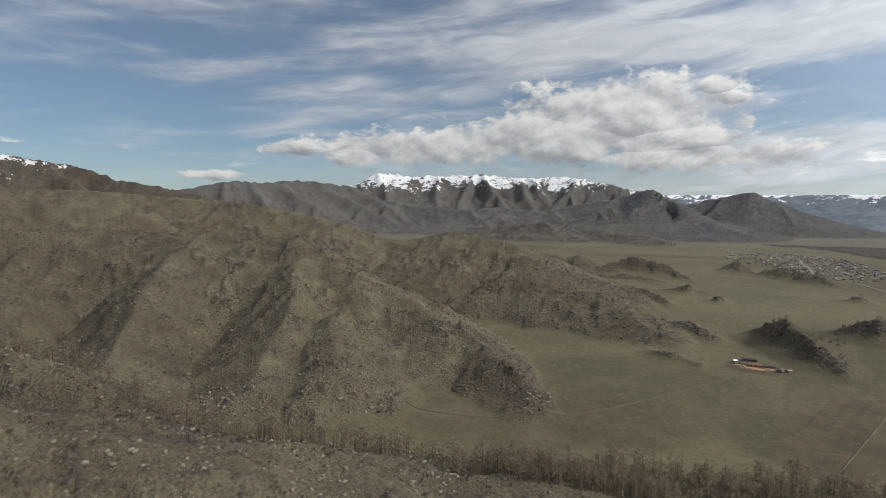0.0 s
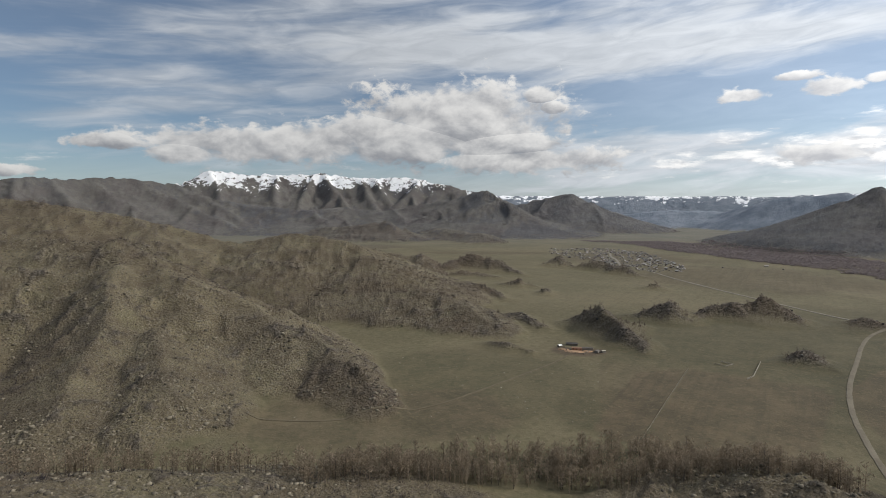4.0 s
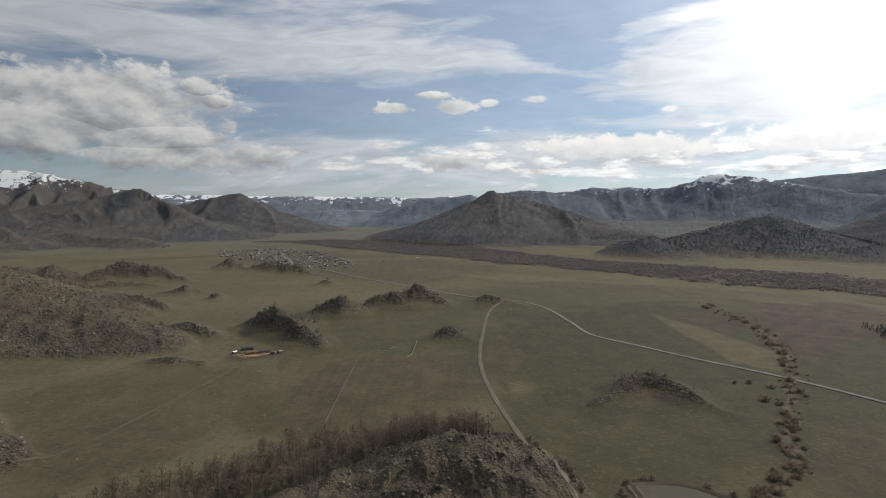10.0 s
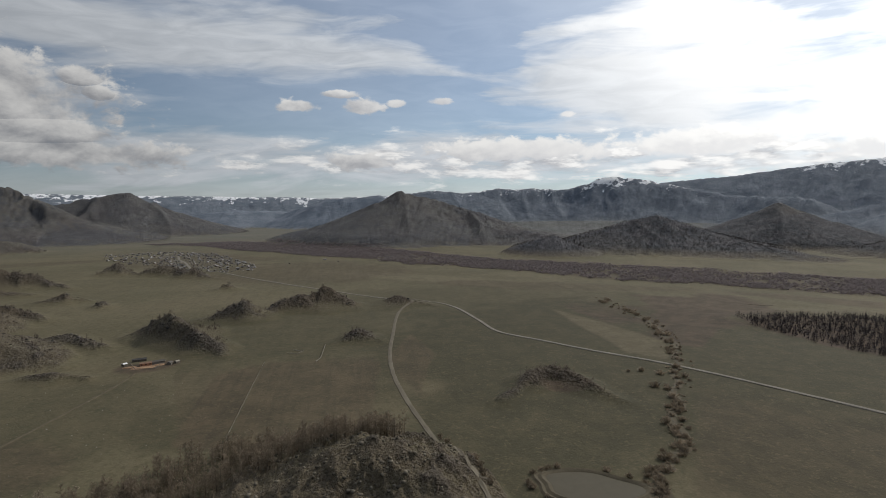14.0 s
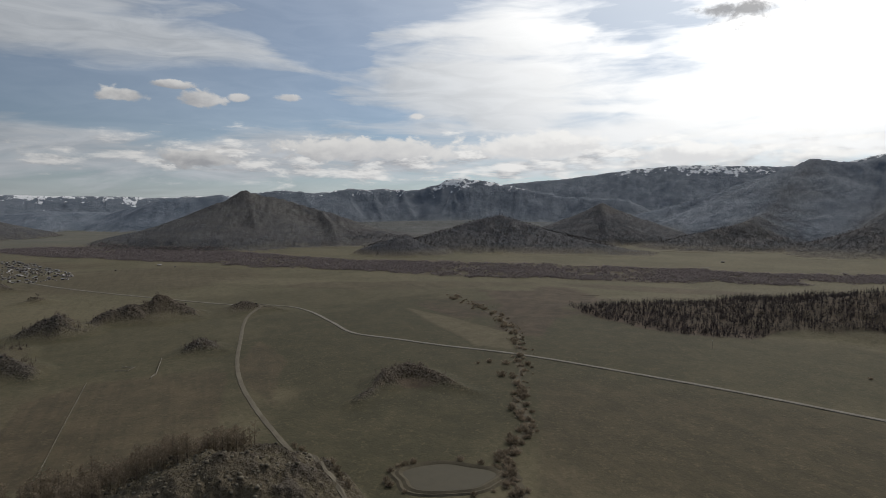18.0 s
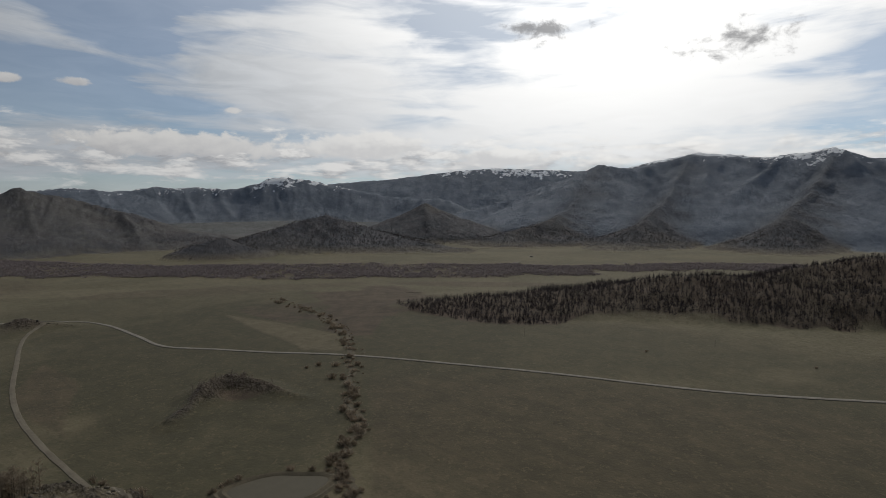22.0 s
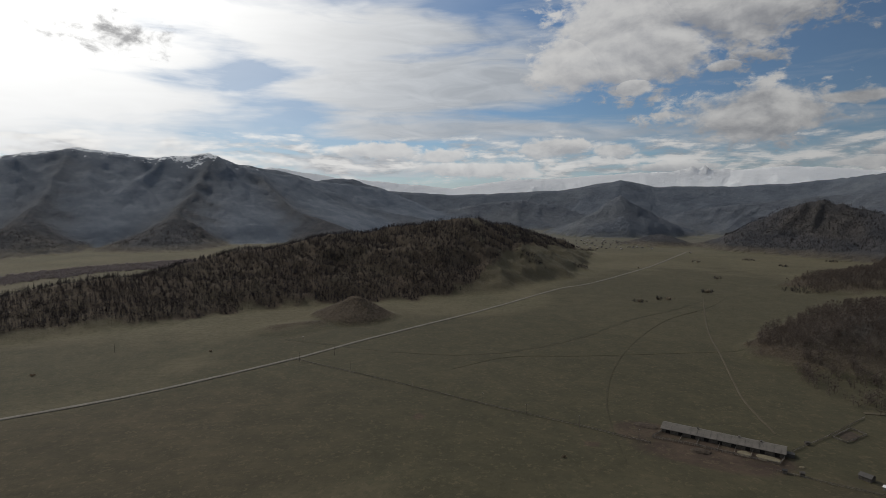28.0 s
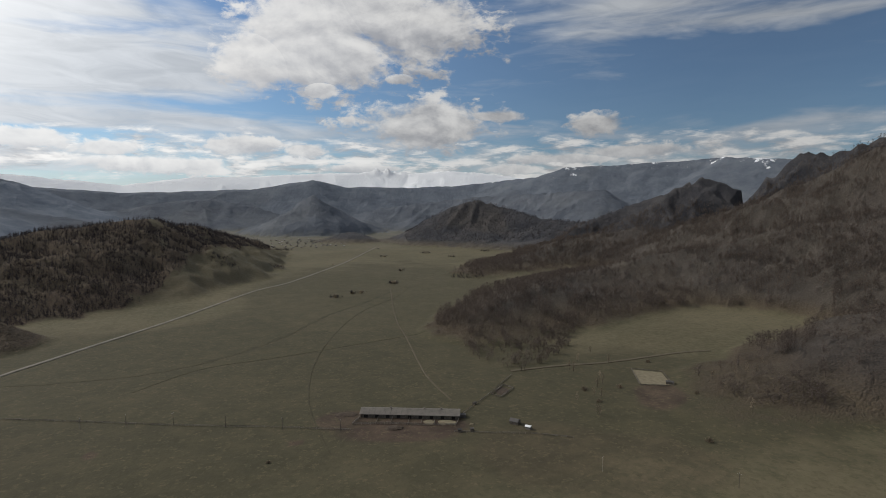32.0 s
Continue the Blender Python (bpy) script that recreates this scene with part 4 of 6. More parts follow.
def buttresses(crest, sharp, rough, kind, rng):
    """Side ridges that run down from a mountain's crest towards the valley, each with two lesser ones."""
    out = []
    pts = [bearing(b, q) for b, q, _, _ in crest]
    for (p, c0), (q, c1) in zip(zip(pts, crest), zip(pts[1:], crest[1:])):
        d = q - p
        k = rng.uniform(0.0, 0.5) * 0.4 * c0[3] / max(d.length, 1.0)
        while k < 1.0:
            z, wide = c0[2] + (c1[2] - c0[2]) * k, c0[3] + (c1[3] - c0[3]) * k
            at = p.lerp(q, k)
            k += 0.40 * wide * rng.uniform(0.65, 1.35) / max(d.length, 1.0)
            down = Vector((-d.y, d.x, 0)).normalized()
            if down.dot(at) > 0:
                down = -down
            a = radians(rng.uniform(-38, 38))
            way_ = Vector((down.x * math.cos(a) - down.y * math.sin(a), down.x * math.sin(a) + down.y * math.cos(a), 0))
            bold, long = rng.uniform(0.5, 1.3) * MOUNTAINS[kind], wide * rng.uniform(0.75, 1.05)

            def spot(v, h, w):
                return (math.degrees(math.atan2(v.x, v.y)), v.length, h, w)

            bend = Vector((-way_.y, way_.x, 0)) * wide * rng.uniform(-0.12, 0.12)
            line = [(at + way_ * long * f + bend * math.sin(3 * f), z * ((1 - f) ** sharp + 0.13 * bold * math.sin(math.pi * f))) for f in (0.06, 0.36, 0.66, 0.98)]
            out.append(([spot(v, h, wide * w) for (v, h), w in zip(line, (0.26, 0.25, 0.22, 0.13))], 1.0, rough * 0.5, kind))
            for f, s in ((0.34, 1), (0.5, -1)):
                root = at + way_ * long * f + bend * math.sin(3 * f)
                h0 = z * ((1 - f) ** sharp + 0.10 * bold * math.sin(math.pi * f))
                turn_ = radians(s * rng.uniform(38, 62))
                side_way = Vector((way_.x * math.cos(turn_) - way_.y * math.sin(turn_), way_.x * math.sin(turn_) + way_.y * math.cos(turn_), 0))
                reach = wide * rng.uniform(0.24, 0.36)
                out.append(([spot(root, h0 * 0.97, wide * 0.12), spot(root + side_way * reach * 0.5, h0 * 0.78, wide * 0.11), spot(root + side_way * reach, h0 * 0.42, wide * 0.07)], 1.0, rough * 0.5, kind))
    return out


def all_ridges():
    rng, out = random.Random(12), []
    for name, (crest, sharp, rough, kind) in RIDGES.items():
        tall = kind in MOUNTAINS and crest[0][1] > 1500 and max(c[3] for c in crest) >= 200
        lines = [(crest, sharp, rough, kind, tall)]
        if kind == "crag":
            apron = [(b, q, 0.62 * z, 1.30 * w_) for b, q, z, w_ in crest]
            lines = [([(b, q, z, 0.72 * w_) for b, q, z, w_ in crest], 0.85, rough, kind, False), (apron, 1.25, 0.35, "apron", False)]
        if tall and name != "behind_east":
            lines += [(*r, False) for r in buttresses(crest, sharp, rough, kind, rng)]
        for c, sh, ro, ki, main in lines:
            pts = [bearing(b, q) for b, q, _, _ in c]
            reach = max(q[3] for q in c) * 1.3 + 60
            out.append((c, sh, ro, ki, main, pts, min(p.x for p in pts) - reach, max(p.x for p in pts) + reach, min(p.y for p in pts) - reach, max(p.y for p in pts) + reach))
    return out


ALL_RIDGES = all_ridges()


def relief(x, y):
    """Height of the land, and its cover masks, at arrays of places."""
    r = np.hypot(x, y)
    wx_ = x + (fbm(x, y, 90, 3, 11) - 0.5) * 36 * np.clip(r / 700, 0.25, 1.6)
    wy_ = y + (fbm(x, y, 90, 3, 23) - 0.5) * 36 * np.clip(r / 700, 0.25, 1.6)
    rug = fbm(x, y, 210, 6, 31, 0.55, True) - 0.62
    rock = fbm(x, y, 34, 5, 57, 0.62, True) - 0.62
    grain = fbm(x, y, 9, 3, 59, 0.6, True) - 0.62
    spurs = fbm(x, y, 620, 5, 71, 0.5, True) - 0.62
    total = np.zeros_like(x)
    weights, sums = np.zeros_like(x), [np.zeros_like(x) for _ in range(7)]
    few = len(x) < 9
    for crest, sharp, rough, kind, main, pts, lo_x, hi_x, lo_y, hi_y in ALL_RIDGES:
        if few and not (x.max() > lo_x and x.min() < hi_x and y.max() > lo_y and y.min() < hi_y):
            continue
        sel = np.nonzero((x > lo_x) & (x < hi_x) & (y > lo_y) & (y < hi_y))[0]
        if not len(sel):
            continue
        far = crest[0][1] > 1500
        px_, py_ = (wx_[sel], wy_[sel]) if not far else (x[sel] * 0.4 + wx_[sel] * 0.6, y[sel] * 0.4 + wy_[sel] * 0.6)
        h = np.zeros(len(sel))
        top = np.ones(len(sel))
        along, start = np.zeros(len(sel)), 0.0
        for (_, _, z0, w0), (_, _, z1, w1), a, b in zip(crest, crest[1:], pts, pts[1:]):
            d = b - a
            k = np.clip(((px_ - a.x) * d.x + (py_ - a.y) * d.y) / max(d.length_squared, 1e-6), 0, 1)
            gap = np.hypot(px_ - a.x - k * d.x, py_ - a.y - k * d.y)
            z, wide = z0 + (z1 - z0) * k, w0 + (w1 - w0) * k
            q = np.clip(gap / wide, 0, 1.4)
            blunt = 0.015
            u = np.clip(1 - (np.sqrt(q * q + blunt * blunt) - blunt), 0, 1)
            cand = z * np.where(u > 0, u ** sharp, 0) * smooth(u, 0, 0.22)
            take = cand > h
            h = np.where(take, cand, h)
            top = np.where(take, q, top)
            along = np.where(take, start + k * d.length, along)
            start += d.length
        side = smooth(top, 0.02, 0.35)
        rib_size = max(c[3] for c in crest) * (0.42 if far else 0.5)
        ribs = fbm(along + rib_size * (0.45 * rug[sel] + 0.35 * spurs[sel]), top * rib_size * 0.7, rib_size, 4, 83, 0.5, True) - 0.60
        cuts = np.zeros(len(sel))
        if far:
            cut_size = np.clip(rib_size * 0.30, 45, 120)
            cuts = fbm(along + cut_size * (1.1 * rug[sel] + 1.6 * rock[sel]), top * cut_size * 1.6, cut_size, 4, 97, 0.58, True) - 0.60
            if main:
                h = h * (1 - 0.30 * MOUNTAINS[kind] * np.sin(math.pi * np.clip(top, 0, 1)))
            h = h + h * rough * ({"dim_snow": 0.12, "white": 0.25, "far_snow": 0.2, "far_white": 0.2, "blue": 0.15, "blue_larch": 0.15, "dusted": 0.2, "larch": 0.25}.get(kind, 0.30) * ribs * side * (1 - smooth(top, 0.75, 1.1)) + 0.11 * rug[sel] * (0.35 + 0.65 * side) + 0.05 * rock[sel] + 0.15 * cuts * side)
        else:
            amp = np.minimum(h, 60) * rough
            h = h + amp * (0.26 * ribs * side + 0.10 * rug[sel] * side + 0.36 * rock[sel] * (0.3 + 0.7 * side)) + rough * 2.6 * (rock[sel] + 0.5 * grain[sel]) * smooth(h, 1, 8)
        h = np.maximum(h, 0)
        total[sel] += h ** 14
        hard = h ** 4
        weights[sel] += hard
        cover = COVER[kind]
        snow = 0.0 if not cover[5] else smooth(h + 150 * rug[sel] - 60 * ribs - 130 * cuts, cover[5] - 60, cover[5] + 150)
        snow = snow * (2.2 if kind == "white" else 1.0)
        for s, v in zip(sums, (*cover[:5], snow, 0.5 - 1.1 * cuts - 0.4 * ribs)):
            s[sel] += hard * v
    high = total ** (1 / 14)
    z = high + (fbm(x, y, 160, 3, 5) - 0.5) * 1.4 * np.clip(r / 500, 0.3, 1)
    weights = np.maximum(weights, 1e-6)
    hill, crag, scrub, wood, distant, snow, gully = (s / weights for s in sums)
    on = smooth(high + rock * 4, 1.0, 6.0)
    hill = hill * on
    steep_rock = smooth(rock, 0.10, 0.26)
    crag = np.clip(crag * smooth(rock, -0.30, -0.02) + 0.85 * steep_rock * (hill > 0.5), 0, 1)
    hollow = smooth(-rug, -0.02, 0.20)
    scrub = np.clip(scrub * (0.55 + 0.8 * hollow), 0, 1)
    wood = wood * on * smooth(high, 6, 26) * (0.72 + 0.28 * smooth(fbm(x, y, 260, 4, 91), 0.30, 0.50))
    # painted haze: by ridge kind on hills, growing with range on the flats
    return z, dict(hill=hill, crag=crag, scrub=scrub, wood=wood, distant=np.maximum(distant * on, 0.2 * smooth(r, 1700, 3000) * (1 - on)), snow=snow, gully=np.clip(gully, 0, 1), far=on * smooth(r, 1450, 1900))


def wood_belt(b):
    """Near and far range of the woods along the river."""
    at = (30, 34, 38, 44, 50, 56, 64, 75, 90, 105, 116, 124)
    return (np.interp(b, at, (2440, 2250, 2020, 1760, 1570, 1440, 1330, 1190, 1180, 1230, 1400, 1530)),
            np.interp(b, at, (2440, 2420, 2430, 2340, 2060, 1800, 1540, 1460, 1400, 1400, 1560, 1640)))


def field_masks(x, y):
    """Ploughed, lush and bare patches of the valley floor, by bearing and range; the lush ones also paint cloud shade.
    """
    b = np.degrees(np.arctan2(x, y))
    b = np.where(b < -100, b + 360, b)
    r = np.hypot(x, y)
    wob = (fbm(x, y, 60, 3, 41) - 0.5)

    def spot(b0, r0, wide, deep, edge=0.5):
        c = bearing(b0, r0)
        u = bearing(b0, 1)
        across, along = (x - c.x) * u.y - (y - c.y) * u.x, (x - c.x) * u.x + (y - c.y) * u.y
        return smooth(1 - np.hypot(across / wide, along / deep) + wob * edge, 0.0, 0.3)

    def patch(b0, b1, r0, r1):
        s = 1.2 * wob
        return smooth(b, b0 + s, b0 + s + 0.4) * smooth(-b, -b1 + s, -b1 + s + 0.4) * smooth(r, r0 - 8, r0 + 8) * smooth(-r, -r1 - 8, -r1 + 8)

    tilled = np.maximum.reduce([0.6 * patch(38.5, 51.5, 300, 545), 0.4 * patch(32, 38, 390, 545), 0.55 * spot(45, 1300, 260, 260), 
                                0.5 * smooth(b, 83.2, 84.6) * smooth(-b, -150, -120) * smooth(-r, -520, -440), 0.5 * spot(70, 1050, 300, 60), 0.45 * spot(197, 330, 90, 60), 0.6 * spot(5, 2000, 300, 160), 0.5 * spot(20, 1750, 260, 60)])
    # the wide spot at bearing 76 paints a cloud's shade onto the meadow
    lush_and_shade = np.maximum.reduce([0.95 * spot(76, 620, 330, 330), 0.8 * spot(66, 400, 90, 160), 0.5 * spot(20, 470, 120, 130), 0.7 * spot(100, 600, 330, 160), 0.8 * spot(183, 450, 220, 200), 0.85 * spot(152, 520, 330, 300), 0.5 * spot(65, 900, 300, 200), 0.7 * spot(34, 410, 60, 60), 0.85 * spot(203, 480, 170, 150), 0.7 * spot(174, 950, 280, 560), 0.9 * spot(138, 390, 190, 120), 0.9 * spot(110, 380, 260, 150), 0.6 * spot(45, 700, 220, 200)])
    dirt = np.maximum.reduce([0.8 * spot(29.8, 580, 30, 22, 1.2), 0.3 * spot(34.4, 1640, 210, 240, 0.8), spot(176.5, 362, 40, 22, 1.2), 0.9 * spot(170, 386, 26, 20, 1.0), 0.8 * spot(202, 455, 22, 34, 1.0), 0.35 * spot(10, 390, 120, 60),
                              0.8 * spot(83.5, 900, 90, 150, 1.2), 0.5 * spot(95, 1060, 200, 40), spot(146.5, 385, 6, 7, 0.6), spot(164.6, 352, 5, 4, 0.6), 0.8 * spot(70.6, 458, 24, 13, 0.8), 0.9 * spot(202, 455, 26, 40, 1.0)])
    def plot(*corners):
        """A field between straight edges, its corners given clockwise from above as (bearing, range)."""
        pts = [bearing(*c) for c in corners]
        inside = np.full_like(x, 1e9)
        for p, q in zip(pts, pts[1:] + pts[:1]):
            d = (q - p).normalized()
            inside = np.minimum(inside, (y - p.y) * -d.x + (x - p.x) * d.y)
        return smooth(inside + 8 * wob, -1.5, 3.0)

    tilled = np.maximum.reduce([tilled, 0.9 * plot((40.3, 548), (38.1, 430), (35.8, 355), (31.5, 375), (35.5, 520)), 0.8 * plot((40.5, 550), (52.2, 531), (51.0, 405), (44, 330), (36.2, 355)), 0.7 * plot((52.6, 540), (55.2, 640), (57.5, 560), (56.5, 420), (54.0, 470))])
    stubble = np.maximum.reduce([0.55 * plot((69.9, 811), (74.1, 746), (81.1, 651), (81.3, 573), (77.0, 588)), 0.5 * plot((45, 1330), (60, 1180), (66, 1010), (60, 1050), (47, 1240)), 0.45 * plot((20, 2000), (29, 1880), (28, 1790), (17, 1850))])
    dirt = np.maximum.reduce([dirt, 0.75 * plot((70.5, 850), (76, 960), (86, 800), (84, 640), (81.6, 640), (74.5, 750)) * smooth(fbm(x, y, 90, 3, 53), 0.30, 0.55)])
    near, far = wood_belt(b)
    ragged = (fbm(x, y, 120, 4, 67) - 0.5) * 150
    near, far = near + ragged, far + 0.8 * ragged
    under = smooth(r, near - 30, near + 20) * smooth(-r, -far - 30, -far + 20) * (b > 30) * (b < 125)
    return dict(tilled=tilled, lush_and_shade=lush_and_shade, stubble=stubble, dirt=np.maximum(dirt, 0.5 * under))


def forest_edge(x, y, b, z):
    """Where the larch forest of the long hill begins."""
    near = np.interp(b, (86.6, 88, 94, 100, 103, 105.7, 111.6, 117.5, 123, 129.8, 135.5, 141.8, 148.4, 151.9, 154.3, 158, 162), (838, 785, 712, 700, 705, 760, 780, 790, 790, 825, 850, 850, 900, 955, 1050, 1290, 1600))
    far = np.interp(b, (86.6, 88, 92, 96, 100, 105, 112, 125, 141, 151, 157, 162.5), (838, 838, 862, 892, 925, 975, 1010, 1100, 1230, 1380, 1650, 1850))
    wob = (fbm(x, y, 32, 3, 8) - 0.5) * np.interp(b, (87, 110, 130), (10, 26, 70))
    return smooth(np.hypot(x, y) + wob, near - 4, near + 4) * smooth(-np.hypot(x, y) - wob, -far - 6, -far + 6) * (b > 86.6) * (b < 162.5) * np.where(b > 150, 1.0 * (fbm(x, y, 40, 2, 19) > 0.20), 1.0)


def height(x, y):
    return float(relief(np.array([float(x)]), np.array([float(y)]))[0][0])


def heights(xy):
    return relief(np.array([p[0] for p in xy], dtype=float), np.array([p[1] for p in xy], dtype=float))[0]


def build_ground():
    angles = np.concatenate([np.arange(-62, 242, 0.215), np.arange(242, 298, 2.0)])
    radii = np.concatenate([[20, 45, 75, 105], np.exp(np.arange(math.log(130), math.log(4960), 0.0097))])
    na, nr = len(angles), len(radii)
    a, r = np.meshgrid(np.radians(angles), radii)
    x, y = (r * np.sin(a)).ravel(), (r * np.cos(a)).ravel()
    z, masks = relief(x, y)
    masks.update(field_masks(x, y))
    b = np.degrees(a).ravel()
    r = r.ravel()
    masks["dirt"] = np.maximum(masks["dirt"], forest_edge(x, y, b, z))
    verts = np.concatenate([np.stack([x, y, z], 1), [[0, 0, float(z[:na].mean())]]])
    i = np.arange(nr - 1)[:, None] * na + np.arange(na)[None]
    j = np.arange(nr - 1)[:, None] * na + (np.arange(na)[None] + 1) % na
    quads = np.stack([i, i + na, j + na, j], -1).reshape(-1, 4)
    fan = np.stack([np.full(na, nr * na), np.arange(na), (np.arange(na) + 1) % na], -1)
    mesh = bpy.data.meshes.new("ground")
    mesh.vertices.add(len(verts))
    mesh.vertices.foreach_set("co", verts.ravel())
    loops = np.concatenate([quads.ravel(), fan.ravel()])
    mesh.loops.add(len(loops))
    mesh.loops.foreach_set("vertex_index", loops.astype(np.int32))
    sizes = np.concatenate([np.full(len(quads), 4), np.full(na, 3)])
    mesh.polygons.add(len(sizes))
    mesh.polygons.foreach_set("loop_start", np.concatenate([[0], np.cumsum(sizes)[:-1]]).astype(np.int32))
    mesh.polygons.foreach_set("use_smooth", np.ones(len(sizes), dtype=bool))
    mesh.update(calc_edges=True)
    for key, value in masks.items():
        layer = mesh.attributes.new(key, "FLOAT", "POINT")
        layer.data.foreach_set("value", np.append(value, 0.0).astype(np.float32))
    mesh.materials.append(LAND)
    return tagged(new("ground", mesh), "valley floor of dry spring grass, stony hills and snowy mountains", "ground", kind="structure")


build_ground()


# ---- small helpers for things ----
def part(name, bm, mat, parent=None, label=""):
    """Link a bmesh (or a mesh) as one mesh object under a thing or a part."""
    if isinstance(bm, bpy.types.Mesh):
        mesh = bm
    else:
        mesh = bpy.data.meshes.new(name)
        bm.to_mesh(mesh)
        bm.free()
    if mat and not mesh.materials:
        mesh.materials.append(mat)
    ob = new(name, mesh)
    ob.parent = parent
    return tagged(ob, label)


def add_box(bm, size, at=(0, 0, 0), spin=(0, 0, 0), bevel=0.0):
    """A box that stands on at, turned by spin degrees."""
    m = pose(*at, *spin) @ Matrix.Translation((0, 0, size[2] / 2)) @ Matrix.Diagonal((*size, 1))
    made = bmesh.ops.create_cube(bm, size=1, matrix=m)
    if bevel:
        edges = list({e for v in made["verts"] for e in v.link_edges})
        bmesh.ops.bevel(bm, geom=edges, offset=bevel, segments=1, affect="EDGES")
    return bm


def box(size, at=(0, 0, 0), spin=(0, 0, 0), bevel=0.0):
    return add_box(bmesh.new(), size, at, spin, bevel)


def prism(profile, length, at=(0, 0, 0)):
    """A closed outline of (y, z) drawn out along x."""
    bm = bmesh.new()
    ends = [[bm.verts.new((at[0] + s * length / 2, at[1] + y, at[2] + z)) for y, z in profile] for s in (-1, 1)]
    bm.faces.new(ends[0][::-1])
    bm.faces.new(ends[1])
    k = len(profile)
    for i in range(k):
        bm.faces.new((ends[0][i], ends[0][(i + 1) % k], ends[1][(i + 1) % k], ends[1][i]))
    bmesh.ops.recalc_face_normals(bm, faces=bm.faces)
    return bm


def thing(name, label, category, at=(0, 0, 0), spin=0.0, group="", kind=""):
    ob = new(name)
    ob.empty_display_size = 0.5
    ob.matrix_basis = pose(*at, 0, 0, spin)
    return tagged(ob, label, category, group, kind)


def on_land(b, r, sink=0.0):
    p = bearing(b, r)
    return Vector((p.x, p.y, height(p.x, p.y) - sink))


def mesh_of(name, verts, faces, mat):
    mesh = bpy.data.meshes.new(name)
    mesh.from_pydata(verts, [], faces)
    mesh.materials.append(mat)
    return mesh


def tri_mesh(name, verts, tris, mat):
    """A mesh from large arrays of corners and triangles."""
    mesh = bpy.data.meshes.new(name)
    mesh.vertices.add(len(verts))
    mesh.vertices.foreach_set("co", np.asarray(verts, dtype=np.float32).ravel())
    mesh.loops.add(tris.size)
    mesh.loops.foreach_set("vertex_index", tris.astype(np.int32).ravel())
    mesh.polygons.add(len(tris))
    mesh.polygons.foreach_set("loop_start", np.arange(0, tris.size, 3, dtype=np.int32))
    mesh.update(calc_edges=True)
    mesh.materials.append(mat)
    return mesh


# ---- materials of things ----
TWIG = material("bare twigs", worn((0.165, 0.134, 0.097), (0.310, 0.252, 0.186), 0.6, 6.0, 0.0, 0.5, 0.5), 0.9, thin=0.5)
BARK = material("bark", worn((0.070, 0.056, 0.046), (0.130, 0.108, 0.090), 1.5, 6.0, 0.02, 0.4), 0.9)
WOODLAND = material("leafless woodland", worn((0.160, 0.130, 0.095), (0.300, 0.244, 0.180), 0.02, 9.0, 0.0, 0.0, 0.9), 0.95, thin=0.5)
LARCH = material("dark larch", worn((0.034, 0.030, 0.034), (0.064, 0.053, 0.053), 0.02, 9.0, 0.0, 0.0, 0.3), 0.95, thin=0.25)
RIVERWOOD = material("river woodland", worn((0.175, 0.150, 0.152), (0.240, 0.206, 0.200), 0.01, 9.0, 0.0, 0.0, 0.35), 0.95, thin=0.4)
STONE = material("grey stone", worn((0.076, 0.066, 0.050), (0.185, 0.162, 0.122), 0.25, 7.0, 0.05, 0.0, 0.7), 0.95)
DARK_STONE = material("dark stone", worn((0.036, 0.033, 0.031), (0.110, 0.100, 0.088), 0.2, 7.0, 0.05, 0.0, 0.7), 0.95)
GRAVEL = material("pale gravel", worn((0.135, 0.122, 0.100), (0.215, 0.195, 0.162), 0.08, 9.0, 0.02), 0.95)
TRACK = material("worn earth track", worn((0.100, 0.085, 0.062), (0.150, 0.130, 0.098), 0.06, 9.0, 0.02), 0.95)
BANK = material("trodden bank", worn((0.072, 0.060, 0.040), (0.115, 0.096, 0.064), 0.1, 9.0, 0.02), 0.95)
OLD_WOOD = material("weathered grey timber", worn((0.090, 0.078, 0.066), (0.210, 0.185, 0.155), 0.8, 8.0, 0.01, 0.4), 0.9)
PALE_WOOD = material("pale peeled poles", worn((0.200, 0.180, 0.146), (0.320, 0.290, 0.240), 0.8, 8.0, 0.01, 0.3), 0.85)
SLATE = material("grey asbestos sheet roof", worn((0.084, 0.075, 0.066), (0.160, 0.144, 0.126), 0.25, 9.0, 0.02, 0.3), 0.85)
DARK_ROOF = material("dark tarred roof", worn((0.040, 0.038, 0.038), (0.095, 0.088, 0.082), 0.4, 8.0, 0.02, 0.4), 0.85)
HOUSE_ROOF = material("village roof sheet", worn((0.110, 0.108, 0.112), (0.300, 0.292, 0.288), 0.1, 4.0, 0.0, 1.4), 0.85)
HOUSE_WALL = material("log wall", worn((0.080, 0.068, 0.058), (0.200, 0.172, 0.144), 0.15, 6.0, 0.0, 1.1), 0.9)
HUTWOOD = material("hut timber", worn((0.090, 0.084, 0.080), (0.230, 0.214, 0.200), 0.01, 6.0, 0.0, 0.0, 1.2), 0.9)
UPLAND = material("upland woodland", worn((0.094, 0.076, 0.065), (0.170, 0.137, 0.116), 0.02, 9.0, 0.0, 0.0, 0.5), 0.95, thin=0.4)
WHITE = material("white sheet metal", worn((0.700, 0.700, 0.700), (0.820, 0.820, 0.820), 0.5, 8.0), 0.55)
BRICK = material("orange brick", worn((0.300, 0.140, 0.080), (0.430, 0.220, 0.135), 0.4, 9.0, 0.01), 0.9)
RUST = material("rusty brown roof sheet", worn((0.140, 0.085, 0.058), (0.230, 0.145, 0.100), 0.4, 9.0, 0.01), 0.85)
